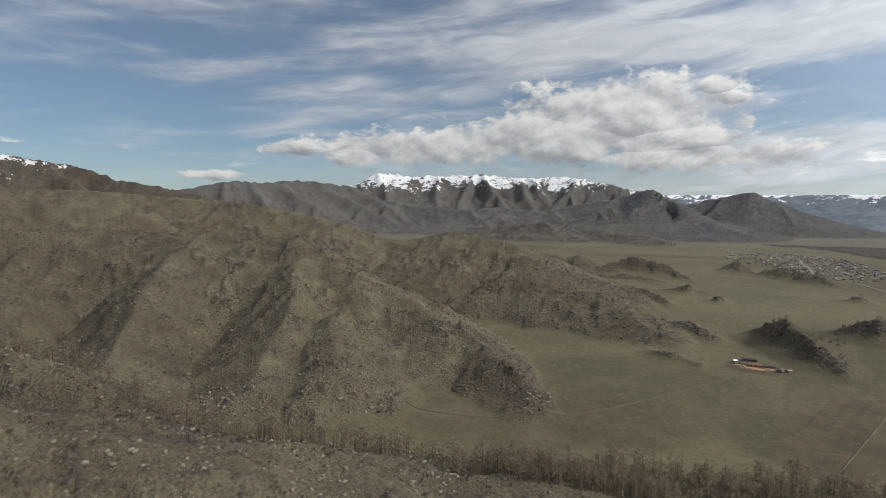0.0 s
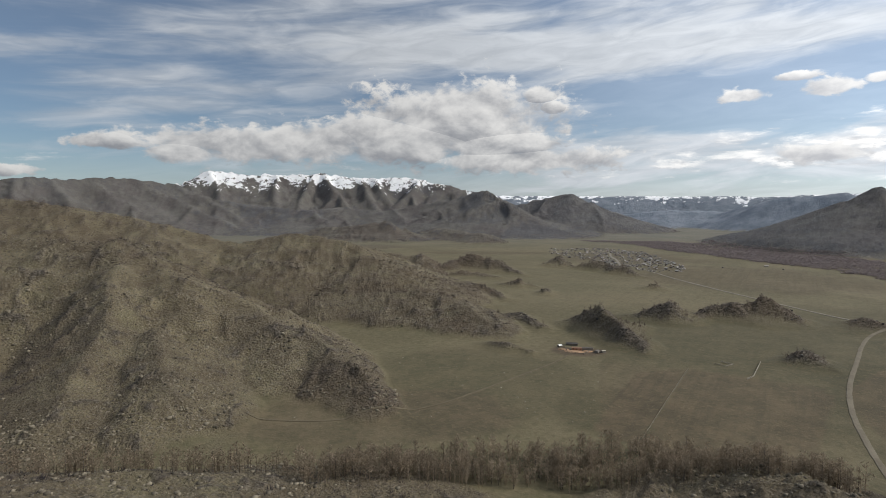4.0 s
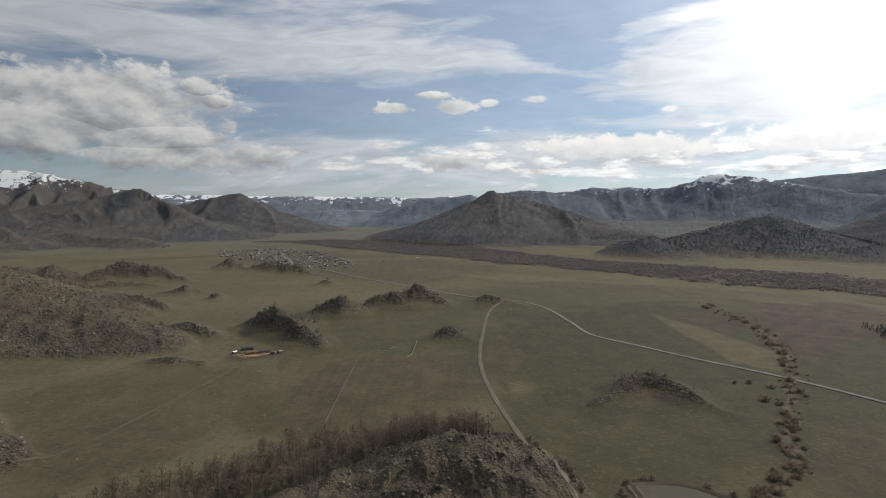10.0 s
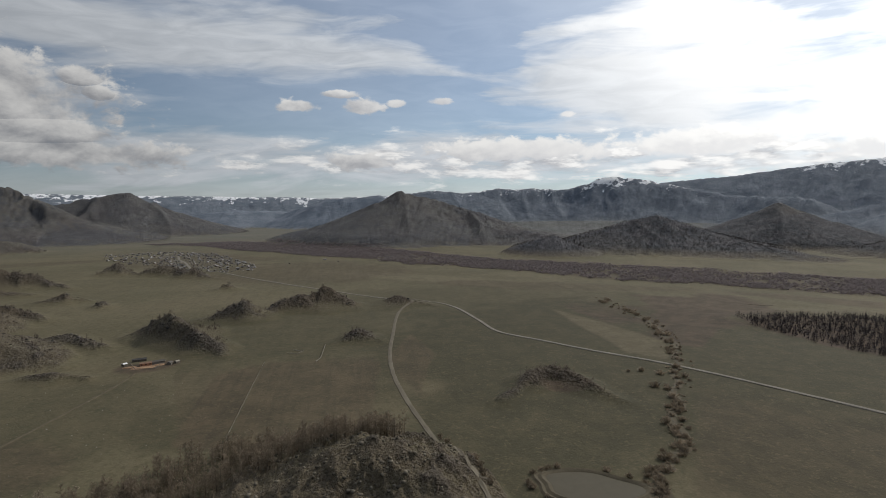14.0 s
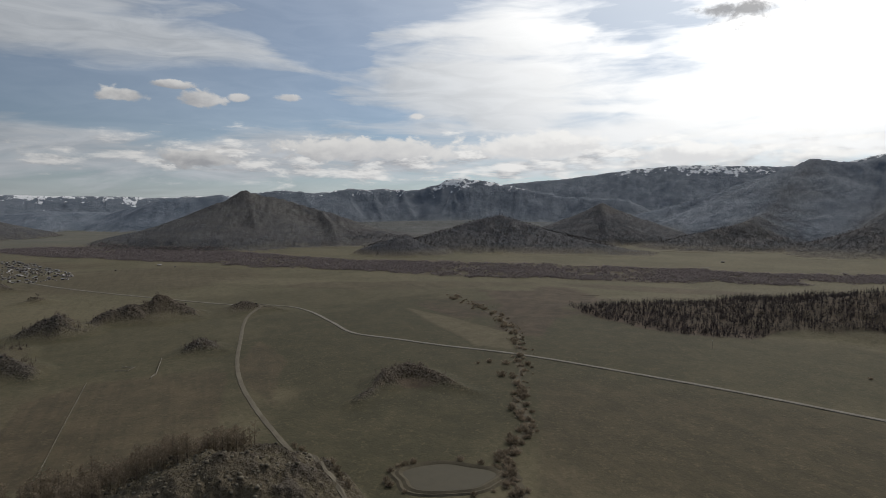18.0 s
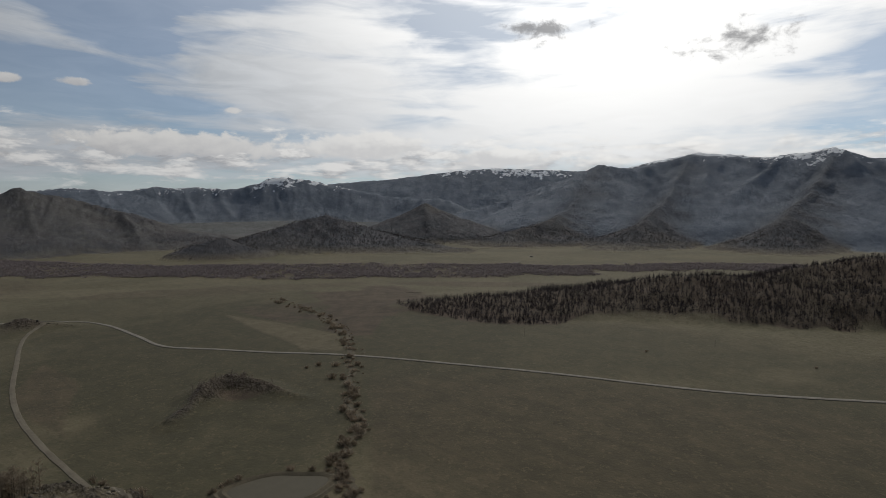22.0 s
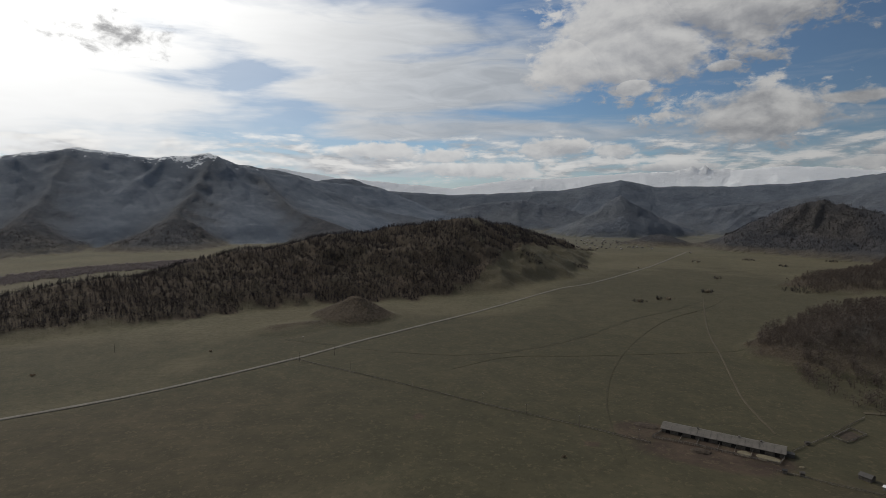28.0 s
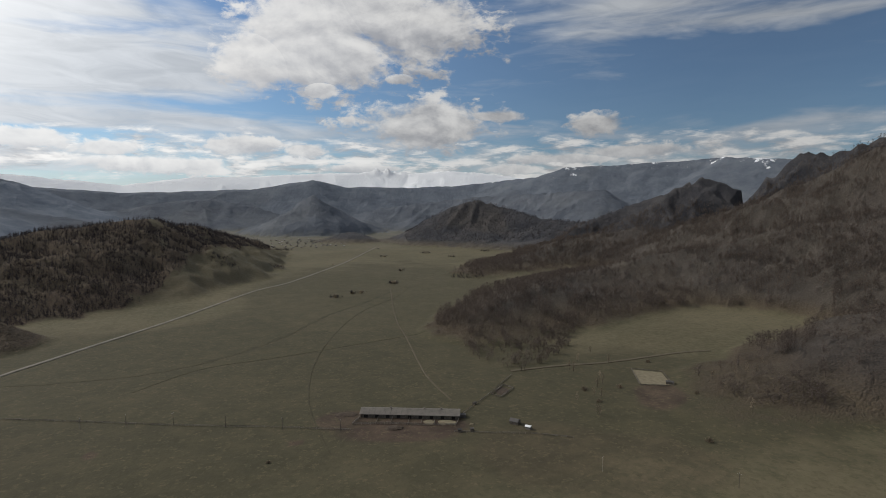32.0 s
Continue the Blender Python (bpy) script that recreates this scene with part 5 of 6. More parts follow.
STRAW = material("trampled straw", worn((0.130, 0.110, 0.072), (0.215, 0.185, 0.125), 0.3, 6.0, 0.05), 0.95)
WET = material("dark damp turf", worn((0.040, 0.036, 0.020), (0.072, 0.062, 0.036), 0.05, 9.0, 0.02), 0.95)
MUCK = material("dark dung heap", worn((0.040, 0.030, 0.023), (0.082, 0.062, 0.046), 0.4, 6.0, 0.1), 0.95)
DARK_HOLE = material("dark doorway", worn((0.016, 0.014, 0.013), (0.030, 0.027, 0.024), 0.4, 6.0), 0.95)


def water_base(n):
    where = n.node("ShaderNodeNewGeometry").outputs["Position"]
    return n.mix(n.noise(where, 0.2, 3.0), (0.060, 0.052, 0.034), (0.084, 0.072, 0.048)), n.noise(where, 1.5, 2.0), 0.03


WATER = material("still muddy water", water_base, 0.75)


# ---- roads, tracks, creek and pond ----
def smooth_line(points, step):
    """A line through points, evenly and smoothly stepped."""
    out = []
    for i in range(len(points) - 1):
        p0, p1, p2, p3 = (points[max(0, min(len(points) - 1, i + k))] for k in (-1, 0, 1, 2))
        n = max(1, int((p2 - p1).length / step))
        for s in range(n):
            t = s / n
            out.append(0.5 * ((2 * p1) + (p2 - p0) * t + (2 * p0 - 5 * p1 + 4 * p2 - p3) * t * t + (3 * p1 - p0 - 3 * p2 + p3) * t ** 3))
    return out + [points[-1]]


def strip(name, stops, wide, lift, mat, label, category, step=6.0, ragged=0.15, crown=0.12, kind="structure"):
    """A road, track or stream bed laid on the land along stops of (bearing, range)."""
    line = smooth_line([bearing(b, r) for b, r in stops], step)
    rng = random.Random(name)
    verts, rows = [], []
    for i, p in enumerate(line):
        d = (line[min(i + 1, len(line) - 1)] - line[max(i - 1, 0)]).normalized()
        n = Vector((-d.y, d.x, 0))
        half = wide / 2
        for s in (-1.15, -1.0, 0.0, 1.0, 1.15):
            q = p + n * half * s * (1 + rng.uniform(-ragged, ragged))
            verts.append((q.x, q.y, lift + (crown if s == 0 else 0) - (lift + 0.25 if abs(s) > 1.1 else 0)))
    zs = heights(verts)
    verts = [(x, y, z + h) for (x, y, z), h in zip(verts, zs)]
    faces = [(i * 5 + k, i * 5 + k + 1, i * 5 + k + 6, i * 5 + k + 5) for i in range(len(line) - 1) for k in range(4)]
    return tagged(new(name, mesh_of(name, verts, faces, mat)), label, category, kind=kind)


strip("road", [(30.2, 1950), (31.2, 1850), (31.6, 1760), (33.2, 1640), (33.0, 1560), (35.0, 1440), (40, 1180), (46, 1010), (52, 900), (56.8, 862), (59.8, 812), (62.3, 720), (64.4, 655), (69, 618), (74.1, 586), (81.6, 557), (90.9, 523), (102.7, 497), (114, 488), (124.1, 506),
              (133.7, 553), (140.7, 615), (146.5, 680), (153.3, 790), (160.9, 1005), (164.4, 1110), (169.2, 1400), (171.2, 1640), (172.9, 1950)], 4.4, 0.55, GRAVEL, "pale gravel road running straight down the valley", "road", 7.0)
strip("farm_road", [(57.6, 858), (55.8, 838), (54.3, 800), (53.7, 740), (53.4, 658), (53.0, 563), (53.3, 489), (54.5, 427), (56.3, 375), (57.9, 341), (59.6, 306), (61.2, 276), (64, 245), (68, 215), (72, 190)], 3.6, 0.35, TRACK, "pale earth farm road bending round the knoll", "road")
strip("pasture_track", [(174.4, 1000), (174.9, 742), (176.1, 614), (177.3, 523), (178.4, 470), (180.8, 415)], 1.5, 0.3, BANK, "faint cattle track across the pasture", "track")
strip("meadow_track", [(-4, 405), (4, 385), (14, 400), (20, 440), (27, 520), (29, 560)], 1.8, 0.3, BANK, "faint earth track along the foot of the hills", "track")
strip("corral_track", [(187, 495), (192, 520), (197, 545), (203, 600), (206, 625)], 4.0, 0.45, BANK, "bare earth track up to the clearing", "track")
CREEK = [(72, 1010), (74.5, 930), (75.6, 880), (77.4, 830), (78.2, 790), (79.6, 745), (80.4, 700), (81.0, 665), (81.7, 640), (81.5, 600), (82.0, 560), (81.5, 530), (82.1, 500), (81.5, 475), (82.4, 445), (81.4, 424), (82.3, 395), (82.9, 365), (81.6, 350), (81.2, 333), (80.2, 318), (81.2, 301), (82.0, 280), (84, 250)]
strip("creek_bed", CREEK[4:], 6.5, 0.12, BANK, "stony bed of a winding creek", "creek", 4.0, 0.5, 0.0)
strip("creek_water", [(b + 0.16 * math.sin(i * 2.1), r) for i, (b, r) in enumerate(CREEK[4:])], 0.9, 0.3, WATER, "narrow winding creek with muddy water", "water", 3.0, 0.5, 0.0)
strip("river", [(99.5, 1500), (98.4, 1420), (97.6, 1300), (98.0, 1240), (99.0, 1225)], 7.0, 0.8, WATER, "bend of the river glinting among woods", "river", 10.0, 0.4, 0.0)
strip("river_arm", [(89.6, 958), (88.6, 952), (87.6, 955)], 1.6, 0.4, WATER, "shallow backwater on the meadow", "river", 8.0, 0.5, 0.0)
strip("gravel_bar", [(112, 1470), (114, 1468), (117, 1480), (121, 1520)], 7.0, 0.8, GRAVEL, "pale gravel bar beside the river", "riverbank", 10.0, 0.4, 0.0)
strip("old_channel", [(133, 640), (145, 560), (155, 560), (163, 640), (168, 760), (172, 860), (174.5, 960)], 5.0, 0.2, WET, "dark damp old stream channel in the pasture", "channel", 8.0, 0.5, 0.0)
strip("damp_hollow", [(168, 330), (166, 420), (166.5, 520), (168.5, 640), (171.5, 780), (175, 900), (176.5, 1020)], 1.2, 0.2, WET, "dark damp hollow winding through the pasture", "channel", 7.0, 0.6, 0.0)
strip("wet_rut", [(150, 500), (156, 545), (163, 560), (170, 590), (178, 640)], 1.0, 0.2, WET, "dark wheel rut across the pasture", "track", 7.0, 0.6, 0.0)


def pond():
    c = bearing(74.2, 296)
    u = bearing(74.2, 1)
    across = Vector((u.y, -u.x, 0))

    def ring(k, z):
        pts = []
        for i in range(48):
            a = i * math.tau / 48
            wob = 1 + 0.07 * math.sin(3 * a + 1) + 0.05 * math.sin(5 * a)
            p = c + across * math.cos(a) * 25 * k * wob + u * math.sin(a) * 15 * k * wob
            pts.append((p.x, p.y, height(p.x, p.y) + z))
        return pts

    water = ring(1.0, 0.55)
    level = sum(p[2] for p in water) / 48
    water = [(x, y, level) for x, y, _ in water]
    tagged(new("pond", mesh_of("pond", water, [tuple(range(48))[::-1]], WATER)), "small still pond inside a raised earth bank", "pond", kind="structure")
    rings = [ring(0.97, 0.2), ring(1.03, 0.8), ring(1.10, 1.3), ring(1.19, 0.5), ring(1.27, 0.9), ring(1.36, -0.3)]
    verts = [v for q in rings for v in q]
    faces = [(k * 48 + i, k * 48 + (i + 1) % 48, k * 48 + 48 + (i + 1) % 48, k * 48 + 48 + i) for k in range(5) for i in range(48)]
    tagged(new("pond_bank", mesh_of("pond_bank", verts, faces, BANK)), "worn double earth bank round the pond", "bank", kind="structure")


pond()


# ---- trees ----
def grow(seed, branches, spread, twigs, lean=0.55, base=0.16, thick=0.030, cone=False):
    """Trunk and crown of a leafless tree one metre high: corners and triangles of each."""
    rng = random.Random(seed)
    tv, tt, cv, ct = [], [], [], []
    sides = 5
    for k, (z, r) in enumerate(((0, 0.017), (0.35, 0.012), (0.75, 0.006), (1.0, 0.001))):
        for i in range(sides):
            a = i * math.tau / sides
            tv.append((r * math.cos(a) + 0.01 * math.sin(3 * z), r * math.sin(a), z))
    for k in range(3):
        for i in range(sides):
            a, b = k * sides + i, k * sides + (i + 1) % sides
            tt += [(a, b, a + sides), (b, b + sides, a + sides)]

    def sliver(p, q, w):
        d = (q - p).normalized()
        n = d.cross(Vector((rng.uniform(-1, 1), rng.uniform(-1, 1), rng.uniform(-1, 1)))).normalized() * w
        k = len(cv)
        cv.extend([tuple(p - n), tuple(p + n), tuple(q)])
        ct.append((k, k + 1, k + 2))

    for i in range(branches):
        z = base + (0.97 - base) * (i + rng.random()) / branches
        a = rng.uniform(0, math.tau)
        reach = spread * ((1.08 - z) if cone else 0.85 * math.sin(math.pi * (0.12 + 0.86 * z))) * rng.uniform(0.6, 1.15) + 0.03
        p = Vector((0, 0, z))
        q = p + Vector((math.cos(a) * reach, math.sin(a) * reach, reach * lean * rng.uniform(0.2, 1.2)))
        sliver(p, q, thick * 0.5)
        for _ in range(twigs):
            s = p.lerp(q, rng.uniform(0.25, 0.95))
            e = s + Vector((rng.uniform(-1, 1), rng.uniform(-1, 1), rng.uniform(-0.2, 1.1))) * reach * 0.5
            sliver(s, e, thick)
    return (np.array(tv), np.array(tt)), (np.array(cv), np.array(ct))


def shrub(seed, stems):
    rng = random.Random(seed)
    cv, ct = [], []
    for _ in range(stems):
        a, r = rng.uniform(0, math.tau), rng.uniform(0.1, 0.75)
        p = Vector((math.cos(a) * r * 0.45, math.sin(a) * r * 0.45, 0))
        q = Vector((math.cos(a) * r, math.sin(a) * r, rng.uniform(0.45, 1.0) * (1.15 - 0.5 * r)))
        n = (q - p).cross(Vector((rng.uniform(-1, 1), rng.uniform(-1, 1), 0.3))).normalized() * 0.05
        for s, e in ((p, q), (p.lerp(q, 0.4), p.lerp(q, 0.55) + Vector((rng.uniform(-1, 1), rng.uniform(-1, 1), rng.uniform(0, 0.8))) * 0.38), (p.lerp(q, 0.6), q + Vector((rng.uniform(-1, 1), rng.uniform(-1, 1), rng.uniform(-0.3, 0.3))) * 0.3)):
            k = len(cv)
            cv.extend([tuple(s - n), tuple(s + n), tuple(e)])
            ct.append((k, k + 1, k + 2))
    return np.array(cv), np.array(ct)


def merge(models, places, seed):
    """One set of corners and triangles from many placed models; places: (x, y, z, size, width)."""
    rng = np.random.default_rng(seed)
    places = np.asarray(places, dtype=float)
    pick = rng.integers(0, len(models), len(places))
    spin = rng.uniform(0, math.tau, len(places))
    vs, ts, base = [], [], 0
    for k, (v, t) in enumerate(models):
        sel = places[pick == k]
        if not len(sel):
            continue
        a = spin[pick == k]
        c, s = np.cos(a)[:, None], np.sin(a)[:, None]
        x = (v[None, :, 0] * c - v[None, :, 1] * s) * (sel[:, 3] * sel[:, 4])[:, None] + sel[:, 0:1]
        y = (v[None, :, 0] * s + v[None, :, 1] * c) * (sel[:, 3] * sel[:, 4])[:, None] + sel[:, 1:2]
        z = v[None, :, 2] * sel[:, 3:4] + sel[:, 2:3]
        vs.append(np.stack([x, y, z], -1).reshape(-1, 3))
        ts.append((t[None] + (np.arange(len(sel)) * len(v))[:, None, None]).reshape(-1, 3) + base)
        base += len(sel) * len(v)
    return np.concatenate(vs), np.concatenate(ts)


def whole(model, light=True):
    """Trunk and crown in one; light: a trunk of two crossed slivers, for trees that stand far off or by the thousand."""
    (tv, tt), (cv, ct) = model
    if light:
        tv, tt = np.array([(-0.02, 0, 0), (0.02, 0, 0), (0, 0, 1), (0, -0.02, 0), (0, 0.02, 0), (0, 0, 0.98)]), np.array([(0, 1, 2), (3, 4, 5)])
    return np.concatenate([tv, cv]), np.concatenate([tt, ct + len(tv)])


FINE = [grow(s, 36, 0.25, 4, 0.8, thick=0.016) for s in range(5)]
LIGHT = [whole(grow(10 + s, 14, 0.34, 3)) for s in range(4)]
SPIRE = [whole(grow(20 + s, 10, 0.26, 1, 0.15, 0.06, 0.060, True)) for s in range(4)]


def scatter(n, b0, b1, r0, r1, seed, keep):
    """Random places between bearings and ranges, evenly over the ground, where keep(x, y, b, r, z) is likely."""
    rng = np.random.default_rng(seed)
    b = rng.uniform(b0, b1, n)
    r = np.sqrt(rng.uniform(r0 * r0, r1 * r1, n))
    x, y = r * np.sin(np.radians(b)), r * np.cos(np.radians(b))
    z, masks = relief(x, y)
    ok = rng.random(n) < keep(x, y, b, r, z, masks)
    return np.stack([x, y, z], 1)[ok], rng


def woodland(name, label, places, sizes, widths, models, mat, rng, sink=0.3):
    h = rng.uniform(*sizes, len(places))
    data = np.column_stack([places[:, :2], places[:, 2] - sink, h, rng.uniform(*widths, len(places))])
    v, t = merge(models, data, len(places))
    return tagged(new(name, tri_mesh(name, v, t, mat)), label, "woodland", kind="stuff")


def line_range(crest, b):
    return np.interp(b, [c[0] for c in crest], [c[1] for c in crest])


# the grove behind the near crest and the knoll
NEAR, KNOLL = RIDGES["near_crest"][0], RIDGES["knoll"][0]


def grove_keep(x, y, b, r, z, m):
    crest = np.where(b < 4, line_range(NEAR, b), np.interp(b, (4, 20, 38, 44, 48, 52, 55), (255, 272, 284, 284, 284, 280, 268)))
    behind = r - crest
    belt = np.where(b < 4, 46, np.where(b < 30, 50, 66 - np.clip(b - 46, 0, 9) * 5))
    d = smooth(behind, 4, 14) * smooth(-behind, -belt - 10, -belt + 14)
    return d * np.where(b < 0, 0.34, np.interp(b, (0, 12), (0.4, 1.0))) * (0.45 + 0.55 * smooth(fbm(x, y, 30, 3, 3), 0.26, 0.5))


grove, grng = scatter(20000, -44, 54.5, 240, 520, 5, grove_keep)
prototypes = []
for (tv, tt), (cv, ct) in FINE:
    prototypes.append((tri_mesh("trunk", tv, tt, BARK), tri_mesh("crown", cv, ct, TWIG)))
for i, (x, y, z) in enumerate(grove[:280]):
    trunk, crown = prototypes[i % 5]
    tree = thing("tree", "bare brown larch tree of the grove behind the stony crest", "tree", (x, y, z - 0.3), grng.uniform(0, 360), "grove on the near ridge")
    size = grng.uniform(8.5, 15.5)
    tree.scale = (size * grng.uniform(0.9, 1.25),) * 2 + (size,)
    part("trunk", trunk, None, tree)
    part("crown", crown, None, tree)
if len(grove) > 280:
    woodland("grove", "leafless brown larch grove along the foot of the ridge", grove[280:], (6, 13.5), (0.9, 1.3), [whole(grow(30 + s, 20, 0.25, 3, 0.8, thick=0.019)) for s in range(4)], WOODLAND, grng)


def forest_keep(x, y, b, r, z, m):
    crest = RIDGES["forest_hill"][0]
    mid = line_range(crest, b)
    top = np.interp(b, [c[0] for c in crest], [c[2] for c in crest])
    gaps = smooth(fbm(x, y, 70, 3, 15), 0.30, 0.42)
    edge = forest_edge(x, y, b, z)
    return edge * np.where(b > 143, 0.55 + 0.45 * gaps, 1.0)


trees, rng = scatter(100000, 86, 163, 690, 1880, 8, forest_keep)
woodland("larch_forest", "dense dark larch forest covering the long hill", trees, (5, 9.5), (1.2, 1.7), SPIRE, LARCH, rng)


def slope_keep(x, y, b, r, z, m):
    d = smooth(z, 3, 9) * (0.25 + 0.75 * smooth(fbm(x, y, 110, 3, 63), 0.32, 0.42))
    skirt = smooth(r, 470, 500) * smooth(r, np.interp(b, (180, 183.1, 188.4, 191.8, 193.4, 196.2, 201.5, 205, 207, 210, 216), (650, 523, 476, 520, 610, 690, 660, 690, 590, 690, 860)), np.interp(b, (180, 183.1, 188.4, 191.8, 193.4, 196.2, 201.5, 205, 207, 210, 216), (690, 560, 510, 560, 650, 740, 700, 730, 630, 740, 900)))
    nose = smooth(b, 180, 182.5) * smooth(-b, -196, -191) * np.maximum(smooth(z, 3, 8), skirt * (r < 760))
    shaded = smooth(b, 200, 204) * smooth(z, 60, 100)
    open_top = 1 - 0.5 * smooth(z, 180, 280)
    clearing = 1 - 0.92 * smooth(1 - np.hypot((b - 202) / 7.5, (r - 610) / 95), 0, 0.3)
    return np.clip(np.maximum(np.maximum(d, nose), shaded * smooth(fbm(x, y, 180, 3, 65), 0.42, 0.55)) * open_top * clearing, 0, 1) * np.where(r < 800, 0.50, 0.5) * (0.2 + 0.8 * smooth(fbm(x, y, 24, 3, 161), 0.38, 0.56))


trees, rng = scatter(80000, 178, 222, 420, 1800, 9, slope_keep)
close = np.hypot(trees[:, 0], trees[:, 1]) < 760
woodland("birch_wood", "leafless brown birch and larch wood on the near slopes", trees[close], (5, 12.5), (0.9, 1.4), LIGHT, UPLAND, rng)
woodland("upland_wood", "leafless brown wood climbing the far slopes", trees[~close], (8, 13), (1.0, 1.4), [whole(grow(70 + s, 7, 0.34, 2, thick=0.055)) for s in range(4)], UPLAND, rng)


def bank_keep(x, y, b, r, z, m):
    near, far = wood_belt(b)
    ragged = (fbm(x, y, 120, 4, 67) - 0.5) * 150
    near, far = near + ragged, far + 0.8 * ragged
    return smooth(r, near - 25, near + 15) * smooth(-r, -far - 30, -far + 20) * (0.45 + 0.55 * smooth(fbm(x, y, 160, 3, 77), 0.34, 0.48)) * (z < 14)


trees, rng = scatter(62000, 30, 125, 1150, 2520, 10, bank_keep)
woodland("river_wood", "broad belt of dark leafless woods along the river", trees, (3.6, 6.0), (3.2, 4.6), [shrub(40 + s, 8) for s in range(4)], RIVERWOOD, rng)


def far_keep(x, y, b, r, z, m):
    return smooth(z, 8, 24) * smooth(m["wood"], 0.2, 0.6) * 0.9


trees, rng = scatter(9000, 176, 200, 1900, 2450, 13, far_keep)
woodland("valley_end_wood", "dark leafless woods on the hills at the valley's end", trees, (5, 8), (1.6, 2.4), [whole(grow(55 + s, 6, 0.26, 1, thick=0.07)) for s in range(3)], LARCH, rng)
trees, rng = scatter(14000, 64, 126, 1600, 2250, 12, far_keep)
woodland("far_larches", "dark larch woods on the hills beyond the river", trees, (5, 8), (1.6, 2.4), [whole(grow(50 + s, 6, 0.26, 1, thick=0.07)) for s in range(3)], LARCH, rng)


def outcrop_keep(x, y, b, r, z, m):
    rocky = np.maximum(smooth(1 - np.hypot((b - 36) / 9, (r - 720) / 110), 0, 0.3), smooth(1 - np.hypot((b - 46) / 7, (r - 810) / 70), 0, 0.3))
    bush = smooth(1 - np.hypot((b - 49.6) / 1.9, (r - 622) / 30), 0, 0.3) * 2.5
    town = smooth(1 - np.hypot((b - 31) / 6, (r - 1350) / 120), 0, 0.3)
    mound = smooth(1 - np.hypot((b - 69) / 3.6, (r - 472) / 34), 0, 0.3) * 1.6
    clump = smooth(1 - np.hypot((b - 65.6) / 0.9, (r - 424) / 14), 0, 0.3) * 2
    edge = smooth(1 - np.hypot((b - 54.6) / 2, (r - 826) / 40), 0, 0.3)
    small = 0.7 * smooth(m["crag"], 0.5, 0.9)
    return np.clip((rocky + bush + town + edge + small) * smooth(z, 2, 6) * smooth(fbm(x, y, 40, 3, 19), 0.36, 0.52) + (mound + clump + bush * 0.6) * smooth(z, 1.2, 4), 0, 1)


trees, rng = scatter(30000, 14, 79, 400, 1460, 14, outcrop_keep)
woodland("outcrop_scrub", "bare bushes and small trees on the rocky outcrops", trees, (2.4, 6.4), (0.8, 1.3), [whole(grow(80 + s, 8, 0.34, 2, thick=0.045)) for s in range(3)] + [shrub(84, 7)], UPLAND, rng)


CLUMPS = ((158.2, 1165, 22), (163, 1335, 14), (171, 945, 12), (168.8, 907, 8), (174.8, 1053, 10), (175.5, 1255, 8), (173.8, 1603, 10), (180.8, 1594, 10), (184.3, 1794, 14), (182.5, 1150, 26), (140.8, 745, 9), (163.4, 1900, 30), (178, 1720, 16))


def clump_keep(x, y, b, r, z, m):
    near = np.zeros_like(x)
    for b0, r0, size in CLUMPS:
        p = bearing(b0, r0)
        near = np.maximum(near, smooth(1 - np.hypot(x - p.x, y - p.y) / (size * 1.6), 0, 0.5))
    return near * 0.8


trees, rng = scatter(60000, 139, 186, 720, 1950, 17, clump_keep)
woodland("pasture_clumps", "small clumps of bare trees and bushes in the pasture", trees, (3, 7), (1.0, 1.5), LIGHT[:2], LARCH, rng)


def scrub_keep(x, y, b, r, z, m):
    return smooth(z, 4, 12) * smooth(m["scrub"], 0.14, 0.4) * smooth(-r, -1500, -900) * 0.55


trees, rng = scatter(42000, -42, 26, 240, 1300, 16, scrub_keep)
woodland("hill_scrub", "low grey-brown scrub scattered over the stony hills", trees, (0.8, 2.6), (1.1, 1.8), [shrub(90 + s, 7) for s in range(4)], LARCH, rng)


def hill_tree_keep(x, y, b, r, z, m):
    belt = smooth(fbm(x, y, 130, 3, 201), 0.50, 0.60)
    return smooth(z, 6, 14) * (0.12 + 0.88 * belt) * smooth(m["hill"], 0.6, 0.9) * smooth(r, 360, 420)


trees, rng = scatter(15000, -42, 16, 360, 1350, 18, hill_tree_keep)
woodland("hill_trees", "thin belts of small bare trees along the stony hillsides", trees, (2.2, 5.5), (0.8, 1.2), [whole(grow(100 + s, 7, 0.26, 1, 0.9, thick=0.040)) for s in range(4)], UPLAND, rng)


def tree_row(name, label, stops, n, spread, sizes, seed):
    """Small bare trees along a line of (bearing, range)."""
    line = smooth_line([bearing(b, r) for b, r in stops], 4.0)
    rng = np.random.default_rng(seed)
    at = rng.integers(0, len(line), n)
    xy = np.array([(line[i].x, line[i].y) for i in at]) + rng.normal(0, spread, (n, 2))
    woodland(name, label, np.column_stack([xy, heights(xy)]), sizes, (0.8, 1.2), [whole(grow(110 + k, 8, 0.26, 1, 0.9, thick=0.040)) for k in range(3)], UPLAND, rng)


tree_row("crest_trees", "row of small bare trees along the crest of the low hill", [(2.5, 815), (3.7, 800), (7.8, 782), (10.2, 768), (13.7, 748), (16.6, 728)], 260, 5.0, (3.5, 7.0), 211)
tree_row("col_trees", "belt of small bare trees in the saddle between two hills", [(-12.5, 740), (-9, 800), (-5, 850), (-1, 840), (3, 810)], 420, 16.0, (3.0, 6.5), 212)
tree_row("ridge_trees", "thin row of bare trees on the grassy ridge", [(-40, 1235), (-30, 1235), (-26, 1220), (-19, 1120), (-12.8, 1070)], 380, 14.0, (4.0, 7.5), 213)
